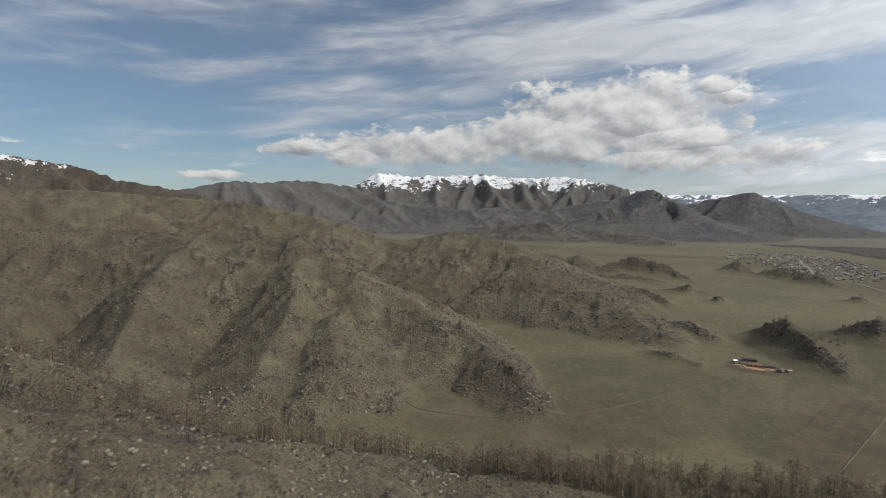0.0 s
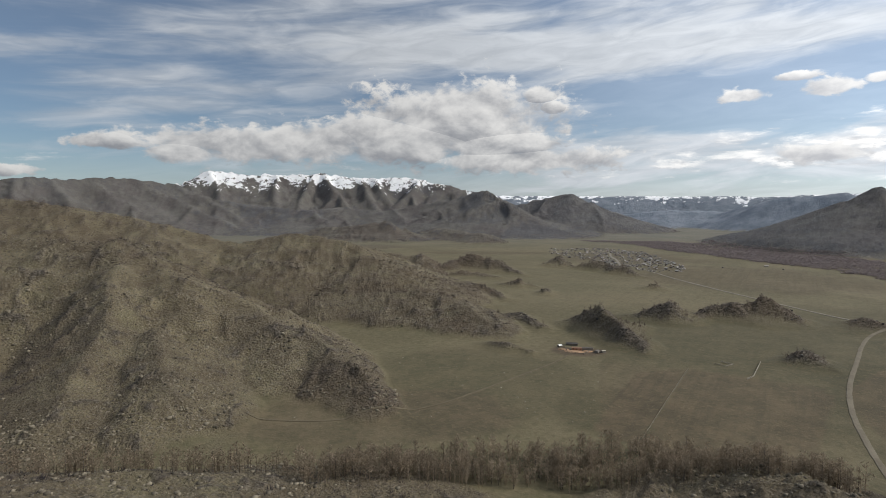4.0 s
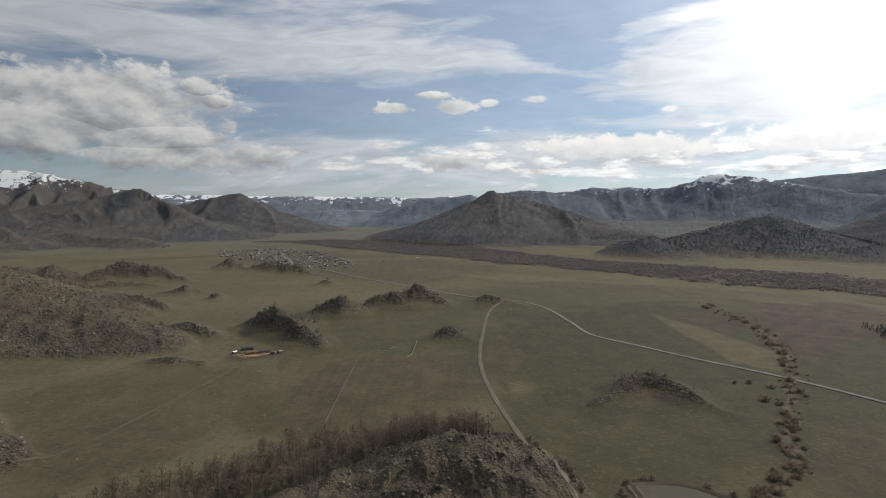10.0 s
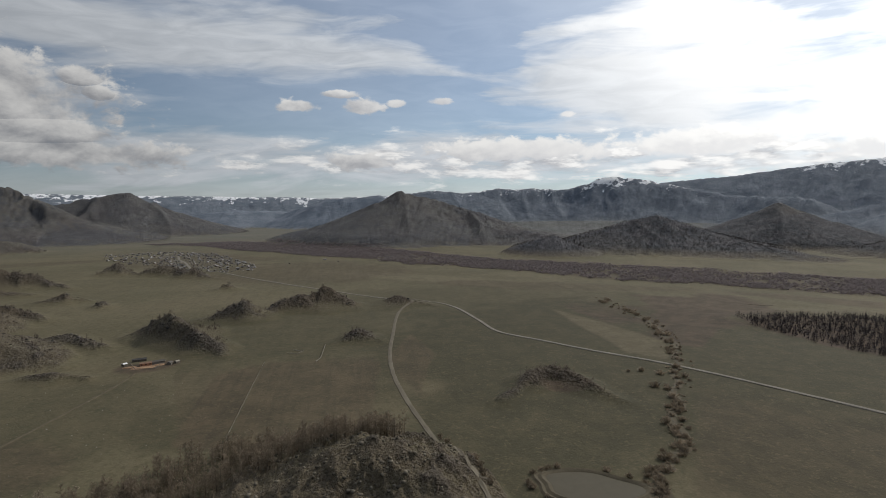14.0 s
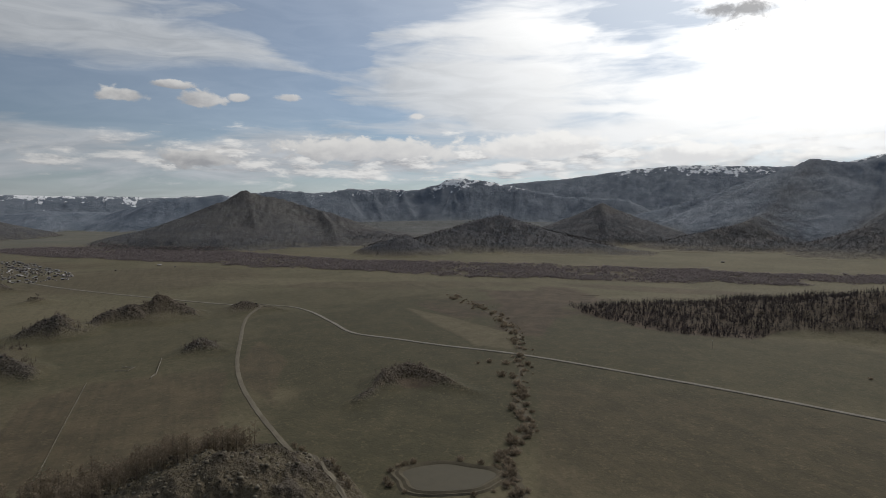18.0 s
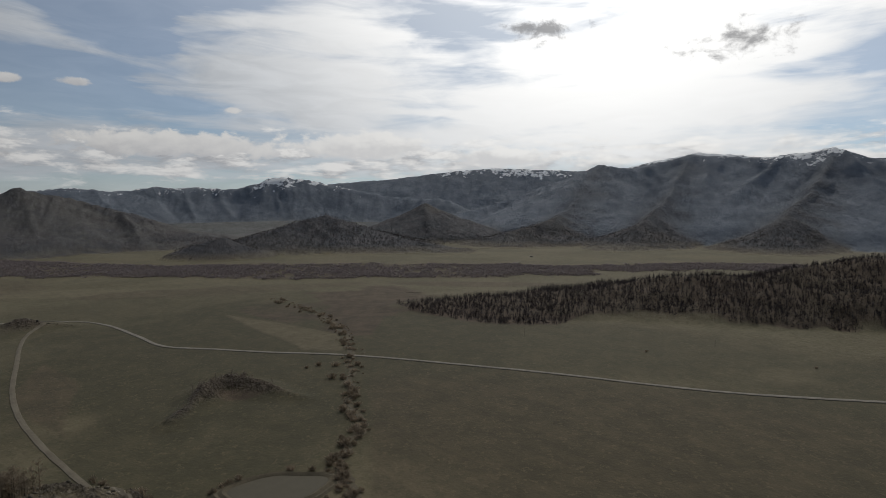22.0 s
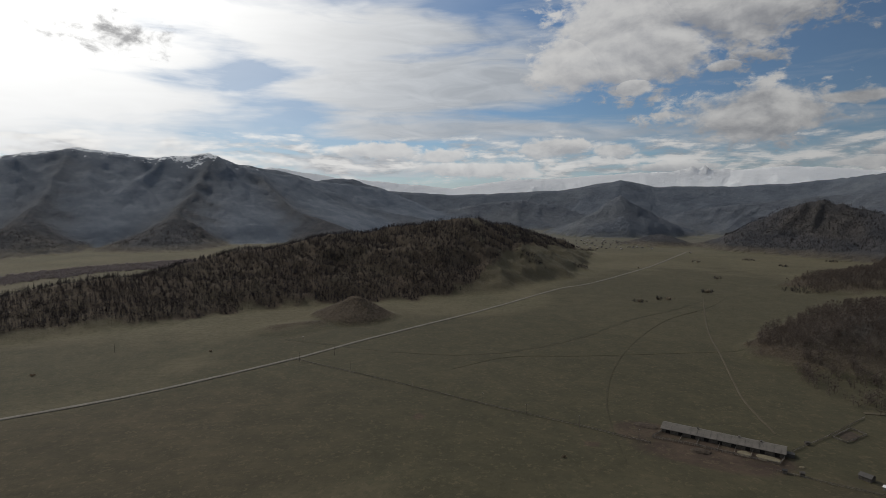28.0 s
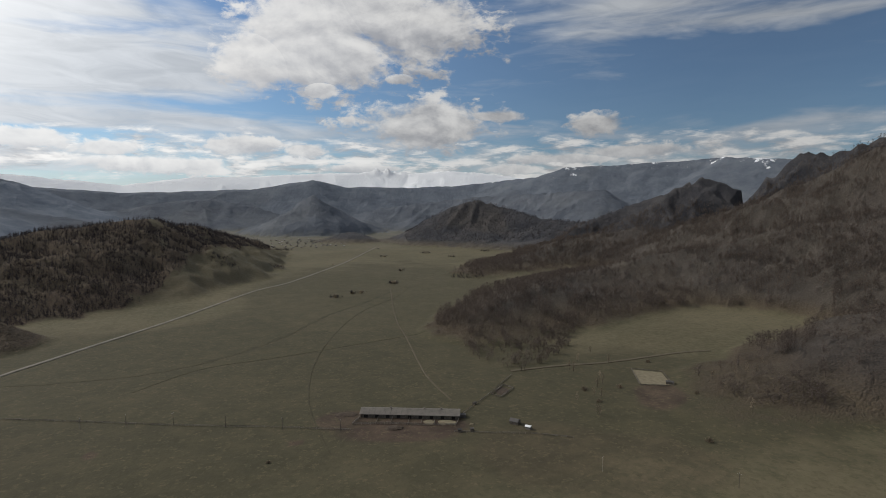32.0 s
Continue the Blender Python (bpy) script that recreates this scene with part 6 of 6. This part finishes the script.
tree_row("scarp_trees", "bare trees along the rocky scarp of the main hill", [(-31, 868), (-23, 815), (-18, 775), (-14.5, 725)], 260, 10.0, (3.0, 6.0), 214)

shrub_meshes = [tri_mesh("crown", v, t, TWIG) for v, t in [shrub(60 + s, 44) for s in range(4)]]


def bush(b, r, size, label, group, wide=1.2):
    p = on_land(b, r, 0.1)
    ob = thing("bush", label, "bush", p, random.uniform(0, 360), group)
    ob.scale = (size * wide, size * wide, size)
    part("crown", random.choice(shrub_meshes), None, ob)


for i in range(290):
    k = random.uniform(1, len(CREEK) - 1.01)
    (b0, r0), (b1, r1) = CREEK[int(k)], CREEK[int(k) + 1]
    f = k % 1
    bush(b0 + (b1 - b0) * f + random.gauss(0, 0.55), r0 + (r1 - r0) * f + random.uniform(-8, 8), 1.3 + 3.8 * random.random() ** 2, "bare dark willow bush on the bank of the creek", "willows along the creek", 1.5)
for i in range(16):
    a = random.uniform(0, math.tau)
    bush(74.2 + math.cos(a) * 6.6, 296 + math.sin(a) * 21, random.uniform(1.6, 4.0), "bare willow bush on the bank of the pond", "bushes round the pond")
for i in range(24):
    k = i / 23
    bush(58.4 + 5.2 * k + random.uniform(-0.3, 0.3), 350 - 88 * k, random.uniform(1.8, 3.4), "low bare bush in a row beside the farm road", "bushes along the farm road")
for b, r, s in ((78.6, 526, 4.5), (79.9, 483, 6), (77.4, 520, 3), (173.8, 1603, 5), (180.8, 1594, 4.5), (175.5, 1255, 5), (168.6, 1396, 4), (174.8, 1053, 7), (168.8, 907, 6), (170.5, 940, 5), (171.4, 945, 6), (206.3, 381, 3.5), (161.8, 328, 2.0),
                (112, 600, 3), (126, 610, 2.5), (198, 470, 3.5), (196, 430, 3), (194.5, 455, 4), (200.5, 555, 3.5), (205, 470, 3)):
    bush(b, r, s, "lone bare bush standing in the pasture", "lone bushes of the pasture")

# slender birches standing alone round the corral
for i, (b, r) in enumerate([(193.0, 510), (193.4, 504), (193.8, 430), (196.0, 485), (196.3, 476), (195.8, 463), (195.5, 444), (196.2, 441), (195.8, 405), (196.1, 401), (206.3, 503), (207.4, 476), (208.2, 515), (209.1, 517), (209.9, 518), (209.7, 446), (210.3, 549), (193.8, 536), (196.8, 539), (195.0, 571)]):
    p = on_land(b, r, 0.3)
    tree = thing("birch_tree", "slender leafless birch standing alone on the green slope", "tree", p, i * 77.0, "lone birches round the corral")
    size = random.uniform(7.0, 11.5)
    tree.scale = (size * 0.85, size * 0.85, size)
    part("trunk", prototypes[i % 5][0], None, tree)
    part("crown", prototypes[i % 5][1], None, tree)

# ---- stones ----
def boulder(seed):
    bm = bmesh.new()
    bmesh.ops.create_icosphere(bm, subdivisions=1, radius=0.5)
    rng = random.Random(seed)
    for v in bm.verts:
        v.co = Vector((v.co.x * 1.15, v.co.y * 0.9, v.co.z * 0.95)) * rng.uniform(0.7, 1.25)
    v = np.array([tuple(p.co) for p in bm.verts])
    bm.verts.index_update()
    t = np.array([[p.index for p in f.verts] for f in bm.faces])
    bm.free()
    return v, t


BOULDERS = [boulder(s) for s in range(5)]


def stones(name, label, n, b0, b1, r0, r1, seed, sizes, keep, mat):
    places, rng = scatter(n, b0, b1, r0, r1, seed, keep)
    h = sizes[0] + (sizes[1] - sizes[0]) * rng.random(len(places)) ** 3
    v, t = merge(BOULDERS, np.column_stack([places, h, rng.uniform(0.8, 1.5, len(places))]), seed)
    tagged(new(name, tri_mesh(name, v, t, mat)), label, "stones", kind="stuff")


def stony(x, y, b, r, z, m):
    return smooth(m["hill"], 0.5, 0.9) * (0.15 + 0.85 * smooth(fbm(x, y, 26, 3, 29), 0.45, 0.62))


stones("near_stones", "grey boulders and shattered stone on the near ridge", 12000, -46, 12, 150, 440, 21, (0.3, 2.4), stony, STONE)
stones("knoll_stones", "grey boulders heaped on the rocky knoll", 2600, 38, 61, 185, 340, 22, (0.3, 2.2), stony, STONE)
stones("hill_stones", "grey boulders scattered over the stony hillsides", 15000, -42, 26, 380, 1000, 23, (0.6, 3.4), stony, STONE)


def craggy(x, y, b, r, z, m):
    return smooth(m["crag"], 0.4, 0.8) * smooth(z, 3, 8)


stones("outcrop_stones", "dark broken rock on the outcrops of the plain", 6000, 14, 62, 500, 1100, 24, (0.9, 3.4), craggy, DARK_STONE)
stones("meadow_stones", "pale stones strewn on the meadow below the hills", 260, -2, 34, 380, 540, 25, (0.4, 1.1), lambda x, y, b, r, z, m: 0.7 * (z < 3), PALE_WOOD)


# ---- fences and poles ----
POST = mesh_of("post", [(x, y, z) for z in (-0.3, 1.5) for x, y in ((-0.1, -0.1), (0.1, -0.1), (0.1, 0.1), (-0.1, 0.1))], [(0, 3, 2, 1), (4, 5, 6, 7), (0, 1, 5, 4), (1, 2, 6, 5), (2, 3, 7, 6), (3, 0, 4, 7)], OLD_WOOD)
PALE_POST = POST.copy()
PALE_POST.materials.clear()
PALE_POST.materials.append(PALE_WOOD)


def fence(label, stops, gap=4.0, rails=(0.5, 1.15), mat=OLD_WOOD, thick=0.16):
    """Posts and rails from stop to stop, each post and rail a part."""
    ob = thing("fence", label, "fence", on_land(*stops[0]))
    base = ob.matrix_basis.translation
    for (b0, r0), (b1, r1) in zip(stops, stops[1:]):
        a, b = bearing(b0, r0), bearing(b1, r1)
        n = max(1, round((b - a).length / gap))
        spots = [a.lerp(b, k / n) for k in range(n + 1)]
        zs = heights([(p.x, p.y) for p in spots])
        spots = [Vector((p.x, p.y, z)) for p, z in zip(spots, zs)]
        for p in spots:
            post = part("post", PALE_POST if mat is PALE_WOOD else POST, None, ob)
            post.location = p - base
        for zrail in rails:
            for p, q in zip(spots[::2], spots[2::2] + ([spots[-1]] if n % 2 else [])):
                d = q - p
                bm = box((d.length, thick, thick * 1.3))
                rail = part("rail", bm, mat, ob)
                mid = (p + q) / 2 - base
                rail.matrix_basis = Matrix.Translation((mid.x, mid.y, mid.z + zrail)) @ d.to_track_quat("X", "Z").to_matrix().to_4x4()
    return ob


fence("pale pole fence running straight across the meadow", [(40.4, 547), (38.4, 440), (35.9, 352), (34.6, 318)], 5.0, (1.0,), PALE_WOOD, 0.14)
fence("short pale pole fence at the corner of the field", [(46.4, 601), (45.9, 548), (45.4, 536)], 4.0, (0.6, 1.3), PALE_WOOD, 0.26)
fence("weathered rail fence along the pasture", [(133.5, 556), (144.1, 462), (153.6, 409), (163.3, 378), (170.2, 363)], 6.0)
fence("weathered rail fence below the cattle yard", [(181.1, 356), (185, 355), (189.2, 358), (193.5, 357)], 4.0)
fence("dark rail fence climbing to the wood", [(182.0, 388), (184.4, 424), (187.1, 484)], 4.0)


def utility_pole(b, r, label="wooden utility pole with one crossarm in the pasture"):
    ob = thing("utility_pole", label, "utility pole", on_land(b, r), random.uniform(0, 180), "power line")
    bm = bmesh.new()
    bmesh.ops.create_cone(bm, cap_ends=True, segments=8, radius1=0.2, radius2=0.13, depth=8.6, matrix=Matrix.Translation((0, 0, 4.2)))
    part("pole", bm, OLD_WOOD, ob)
    part("crossarm", box((1.8, 0.14, 0.16), (0, 0, 7.7), bevel=0.02), OLD_WOOD, ob)
    for s in (-0.75, 0, 0.75):
        bm = bmesh.new()
        bmesh.ops.create_cone(bm, cap_ends=True, segments=8, radius1=0.06, radius2=0.035, depth=0.2, matrix=Matrix.Translation((s, 0, 7.96 if s else 8.6)))
        part("insulator", bm, WHITE, ob)


for b, r in ((145.9, 435), (149.4, 424), (153.3, 412), (157.9, 392), (163.3, 375), (169.1, 362), (134.7, 613), (137.8, 559), (134.3, 542), (139.4, 504), (208.9, 324), (196.5, 315), (100, 640), (118, 650)):
    utility_pole(b, r)


# ---- buildings ----
def gable(length, width, eave, ridge, over=0.5, thick=0.25):
    """Walls up to the gables, and two roof slabs."""
    h = width / 2
    walls = prism([(-h, -0.4), (h, -0.4), (h, eave), (0, ridge), (-h, eave)], length)
    slabs = []
    for s in (-1, 1):
        drop = (ridge - eave) / h
        lo = (s * (h + over), eave - over * drop)
        outline = [(0, ridge + 0.03), lo, (lo[0], lo[1] + thick), (0, ridge + thick + 0.03)]
        slabs.append(prism(outline if s > 0 else outline[::-1], length + 2 * over))
    return walls, slabs


def house_meshes(length, width, eave, ridge):
    walls, slabs = gable(length, width, eave, ridge)
    out = []
    for name, bm, mat in (("wall", walls, HOUSE_WALL), ("roof", slabs[0], HOUSE_ROOF), ("roof", slabs[1], HOUSE_ROOF)):
        mesh = bpy.data.meshes.new(name)
        bm.to_mesh(mesh)
        bm.free()
        mesh.materials.append(mat)
        out.append((name, mesh))
    chimney = bpy.data.meshes.new("chimney")
    bm = box((0.5, 0.5, 1.1), (length * 0.15, 0.4, ridge - 0.4), bevel=0.03)
    bm.to_mesh(chimney)
    bm.free()
    chimney.materials.append(BRICK)
    return out + [("chimney", chimney)]


HOUSES = [house_meshes(*d) for d in ((5.2, 4.2, 2.1, 3.5), (6, 4.6, 2.2, 3.7), (4, 3.2, 1.9, 2.8), (9, 4, 2.1, 3.0), (3.4, 2.6, 1.8, 2.3))]


def house(b, r, kind, spin, label, group):
    ob = thing("house", label, "house", on_land(b, r), spin, group)
    for name, mesh in HOUSES[kind]:
        if name == "chimney" and kind in (2, 4):
            continue
        part(name, mesh, None, ob)
    return ob


rng_h = random.Random(4)
spots = []
STREET = [(32.4, 1935), (32.0, 1880), (32.9, 1812), (33.0, 1700), (33.5, 1605), (34.0, 1430), (34.6, 1380)]
street_line = smooth_line([bearing(b, r) for b, r in STREET], 15.0)
tries = 0
while len(spots) < 225 and tries < 9000:
    tries += 1
    p = bearing(rng_h.uniform(27.2, 39.6), math.sqrt(rng_h.uniform(1340 ** 2, 2000 ** 2)))
    b, r = math.degrees(math.atan2(p.x, p.y)), p.length
    far_edge, near_edge = np.interp(b, (27.2, 32, 36, 39.6), (1960, 1990, 1880, 1480)), np.interp(b, (27.2, 29, 31, 34, 36.5, 39.6), (1720, 1640, 1480, 1390, 1330, 1350))
    sparse = 0.30 if b < 31.4 else 1.0
    if not near_edge < r < far_edge or rng_h.random() > sparse or min([(p - q).length for q in spots] + [99]) < 15 or min((p - q).length for q in street_line) < 11:
        continue
    spots.append(p)
    house(b, r, rng_h.choice((0, 0, 1, 2, 2, 2, 3, 4, 4, 4)), 28 + rng_h.choice((0, 90)) + rng_h.uniform(-8, 8), "small log village house with a grey sheet roof", "village under the hills")
HUT = (np.array([(x, y, z) for x in (-0.7, 0.7) for y, z in ((-0.5, -0.1), (0.5, -0.1), (0.5, 0.55), (0, 0.95), (-0.5, 0.55))]),
       np.array([(0, 1, 2), (0, 2, 4), (2, 3, 4), (6, 5, 7), (7, 5, 9), (8, 7, 9), (1, 6, 7), (1, 7, 2), (2, 7, 8), (2, 8, 3), (3, 8, 9), (3, 9, 4), (4, 9, 5), (4, 5, 0)]))


def hut_keep(x, y, b, r, z, m):
    far_edge, near_edge = np.interp(b, (27.2, 32, 36, 39.6), (1960, 1990, 1880, 1480)), np.interp(b, (27.2, 29, 31, 34, 36.5, 39.6), (1720, 1640, 1480, 1390, 1330, 1350))
    street = np.min([np.hypot(x - p.x, y - p.y) for p in street_line], axis=0)
    return (r > near_edge) * (r < far_edge) * (street > 10) * np.where(b < 31.4, 0.25, 1.0) * smooth(fbm(x, y, 60, 2, 7), 0.35, 0.6)


huts, hut_rng = scatter(3600, 27, 39.8, 1330, 2000, 44, hut_keep)
v, t = merge([HUT], np.column_stack([huts, hut_rng.uniform(1.3, 2.4, len(huts)), hut_rng.uniform(0.8, 1.4, len(huts))]), 45)
tagged(new("village_huts", tri_mesh("village_huts", v, t, HUTWOOD)), "small dark timber huts and sheds in the village yards", "huts", kind="stuff")
strip("village_street", STREET, 6.0, 0.6, GRAVEL, "pale winding earth street through the village", "street", 8.0)
spots = []
while len(spots) < 70:
    b, r = rng_h.uniform(162.6, 169.8), rng_h.uniform(1980, 2480)
    p = bearing(b, r)
    if height(p.x, p.y) > 5 or min([(p - q).length for q in spots] + [99]) < 20:
        continue
    spots.append(p)
    house(b, r, rng_h.choice((0, 1, 2, 3)), rng_h.uniform(0, 180), "small far village house with a pale roof", "village at the valley's end")
house(100.6, 1640, 3, 40, "long pale farm building beyond the river", "farms beyond the river")
house(173.2, 1900, 3, 80, "long white shed at the end of the valley", "farms beyond the river")
for b, r, k in ((46.5, 1560, 3), (47.8, 1500, 4), (55.0, 1420, 4), (29.0, 1620, 3), (43, 1480, 4)):
    house(b, r, k, rng_h.uniform(0, 180), "lone farm shed on the river meadow", "farm sheds of the meadow")


def cattle_barn():
    a, b = on_land(171.3, 385), on_land(181.7, 377)
    mid = (a + b) / 2
    d = b - a
    spin = math.degrees(math.atan2(d.y, d.x))
    out = bearing(176.5, 1)
    length = d.length
    ob = thing("cattle_barn", "long low timber cattle barn with a grey sheet roof", "barn", (mid.x + out.x * 6.5, mid.y + out.y * 6.5, min(a.z, b.z)), spin)
    # the yard side faces -y of the barn
    walls, slabs = gable(length, 12.5, 2.9, 4.9, 0.8, 0.2)
    part("wall", walls, OLD_WOOD, ob)
    for s in slabs:
        roof = part("roof", s, SLATE, ob)
    for k in range(18):
        part("roof_batten", box((0.14, 6.9, 0.12), (-length / 2 + (k + 0.5) * length / 18, -3.45, 4.05), (17.0, 0, 0)), SLATE, ob)
    for k in range(9):
        x = -length / 2 + (k + 0.5) * length / 9
        part("doorway", box((2.6, 0.3, 2.3), (x, -6.2, 0)), DARK_HOLE, ob, "dark open doorway")
    for x in (-14.0, 10.0, 22.0):
        vent = part("vent", box((0.9, 0.9, 1.3), (x, 0, 4.5), bevel=0.05), OLD_WOOD, ob, "weathered wooden roof vent")
        part("cap", box((1.3, 1.3, 0.15), (x, 0, 5.8), bevel=0.03), SLATE, vent)
    part("lean_to", box((5.0, 4.0, 2.4), (length / 2 + 2.4, -1, -0.2), bevel=0.05), DARK_ROOF, ob, "dark lean-to shed at the gable")
    return ob, spin, length


barn, barn_spin, barn_length = cattle_barn()
barn_at = barn.matrix_basis


def by_barn(x, y):
    p = barn_at @ Vector((x, y, 0))
    return math.degrees(math.atan2(p.x, p.y)) % 360, math.hypot(p.x, p.y)


half = barn_length / 2
fence("weathered timber fence round the cattle yards", [by_barn(-half, -6.8), by_barn(-half - 3, -20), by_barn(-half + 22, -17), by_barn(0, -18), by_barn(half - 2, -17), by_barn(half, -6.8)], 3.0, (0.5, 1.0, 1.5))
for x in (-22, -12, 0, 9, 18):
    fence("weathered rail fence between two cattle yards", [by_barn(x, -6.8), by_barn(x, -17)], 3.0, (0.5, 1.1))


def heap(name, label, b, r, wide, deep, tall, mat, category):
    p = on_land(b, r)
    bm = bmesh.new()
    bmesh.ops.create_icosphere(bm, subdivisions=3, radius=1)
    for v in bm.verts:
        f = 1 + 0.25 * (noise.noise(v.co * 1.7 + Vector((b, r, 0))))
        v.co = Vector((v.co.x * wide * f, v.co.y * deep * f, max(v.co.z, -0.2) * tall * f))
    ob = tagged(new(name, bpy.data.meshes.new(name)), label, category)
    bm.to_mesh(ob.data)
    bm.free()
    ob.data.materials.append(mat)
    ob.matrix_basis = pose(p.x, p.y, p.z, 0, 0, -b)
    return ob


bx, br = by_barn(16, -22)
heap("dung_heap", "dark dung heap beside the cattle yard", *by_barn(-8, -24), 6, 4, 1.3, MUCK, "dung heap")
heap("dung_heap", "low dark dung heap at the barn's gable", *by_barn(-half - 11, -2), 8, 5, 0.9, MUCK, "dung heap")
heap("straw_heap", "flattened pale straw in the cattle yard", *by_barn(half - 8, -12), 6.5, 4.5, 0.7, STRAW, "straw heap")
heap("straw_heap", "trodden straw in the cattle yard", *by_barn(14, -12), 3.8, 4.2, 0.4, STRAW, "straw heap")
heap("hay_pile", "small pale heap of old hay", *by_barn(half + 9, -14), 1.6, 1.2, 0.9, STRAW, "hay")


def shed(label, b, r, length, width, eave, ridge, spin, roof_mat, wall_mat=OLD_WOOD):
    ob = thing("shed", label, "shed", on_land(b, r), spin)
    walls, slabs = gable(length, width, eave, ridge, 0.3, 0.12)
    part("wall", walls, wall_mat, ob)
    for s in slabs:
        part("roof", s, roof_mat, ob)
    part("door", box((1.0, 0.12, 1.8), (0, width / 2, 0)), DARK_HOLE, ob)
    return ob


shed("small shed with a bright white sheet roof", 188.9, 366, 3.4, 3.0, 2.0, 2.5, 150, WHITE)
shed("dark log shed with a tarred roof", 187.5, 374, 6.0, 5.0, 2.3, 3.6, 150, DARK_ROOF)
shed("small dark hut below the barn", *by_barn(half + 1, -27), 2.2, 2.0, 1.9, 2.4, barn_spin, DARK_ROOF)
shed("small pale timber hut on the fence line", *by_barn(half + 9, -25), 2.2, 2.0, 1.9, 2.4, barn_spin + 20, SLATE)
shed("small grey hut beside the rail fence", 183.2, 408, 2.6, 2.0, 1.6, 2.0, 30, SLATE)
shed("dark log shed at the corner of the corral", 202.6, 494, 6.0, 3.6, 2.2, 3.0, 158, DARK_ROOF)
fence("dark rail fence of a small holding pen", [(185.0, 430), (186.0, 425), (187.3, 448), (186.2, 454), (185.0, 430)], 3.0, (0.4, 0.8, 1.2))
heap("mud_patch", "dark trodden mud inside the holding pen", 186.1, 440, 5.5, 9, 0.25, MUCK, "mud")
fence("weathered rail fence round the straw corral", [(199.0, 527), (201.9, 527), (203.0, 489), (199.9, 482), (199.0, 527)], 3.5, (0.5, 1.1))


def straw_floor():
    corners = [bearing(b, r) for b, r in ((199.1, 525), (201.8, 525), (202.8, 491), (200.0, 484))]
    verts, n = [], 8
    for i in range(n + 1):
        for j in range(n + 1):
            p = corners[0].lerp(corners[1], i / n).lerp(corners[3].lerp(corners[2], i / n), j / n)
            verts.append((p.x, p.y))
    zs = heights(verts)
    verts = [(x, y, z + 0.35) for (x, y), z in zip(verts, zs)]
    faces = [(i * (n + 1) + j, i * (n + 1) + j + 1, (i + 1) * (n + 1) + j + 1, (i + 1) * (n + 1) + j) for i in range(n) for j in range(n)]
    tagged(new("corral_floor", mesh_of("corral_floor", verts, faces, STRAW)), "pale straw trodden over the corral's ground", "ground", kind="structure")


straw_floor()

CLAY = material("trodden orange clay", worn((0.200, 0.120, 0.070), (0.330, 0.220, 0.140), 0.3, 6.0, 0.05), 0.95)
# the sheep farm under the dark outcrop
farm = thing("farmhouse", "low orange brick farm building with a grey roof", "farm building", on_land(29.9, 585), -28)
walls, slabs = gable(10, 5, 2.2, 3.0, 0.3, 0.15)
part("wall", walls, BRICK, farm)
for s in slabs:
    part("roof", s, RUST, farm)
for x in (-5, 0, 5):
    part("window", box((1.1, 0.1, 0.9), (x * 0.7, -2.55, 0.9)), DARK_HOLE, farm)
shed("low timber sheep shed beside the farm", 30.9, 588, 11, 5, 2.0, 2.8, -20, SLATE)
shed("brown timber sheep shed behind the farm", 29.4, 604, 12, 5, 2.0, 2.8, -28, DARK_ROOF)
shed("small pale hut beside the farmyard", 28.2, 592, 4, 3, 2.0, 2.6, 10, WHITE)
shed("small timber hut beside the farmyard", 31.9, 578, 5, 4, 2.0, 2.6, 35, SLATE)
shed("small hut on the meadow track", 32.5, 580, 4, 3, 2.0, 2.5, 5, PALE_WOOD)
fence("weathered rail fence round the farmyard", [(28.6, 600), (29.0, 572), (30.6, 566), (31.6, 592)], 4.0)
fence("weathered rail fence of a ruined fold", [(42.6, 575), (43.6, 570), (44.2, 580), (43.2, 585)], 4.0, (0.5, 1.0), PALE_WOOD)
heap("yard_clay", "bare orange clay trodden over the farmyard", 29.7, 577, 11, 5, 0.3, CLAY, "bare ground")
heap("clay_heap", "low heap of pale orange clay beside the farm", 31.0, 580, 5, 3, 0.9, CLAY, "clay heap")
heap("clay_heap", "low heap of pale orange clay behind the yard", 28.6, 583, 6, 2.5, 0.7, CLAY, "clay heap")
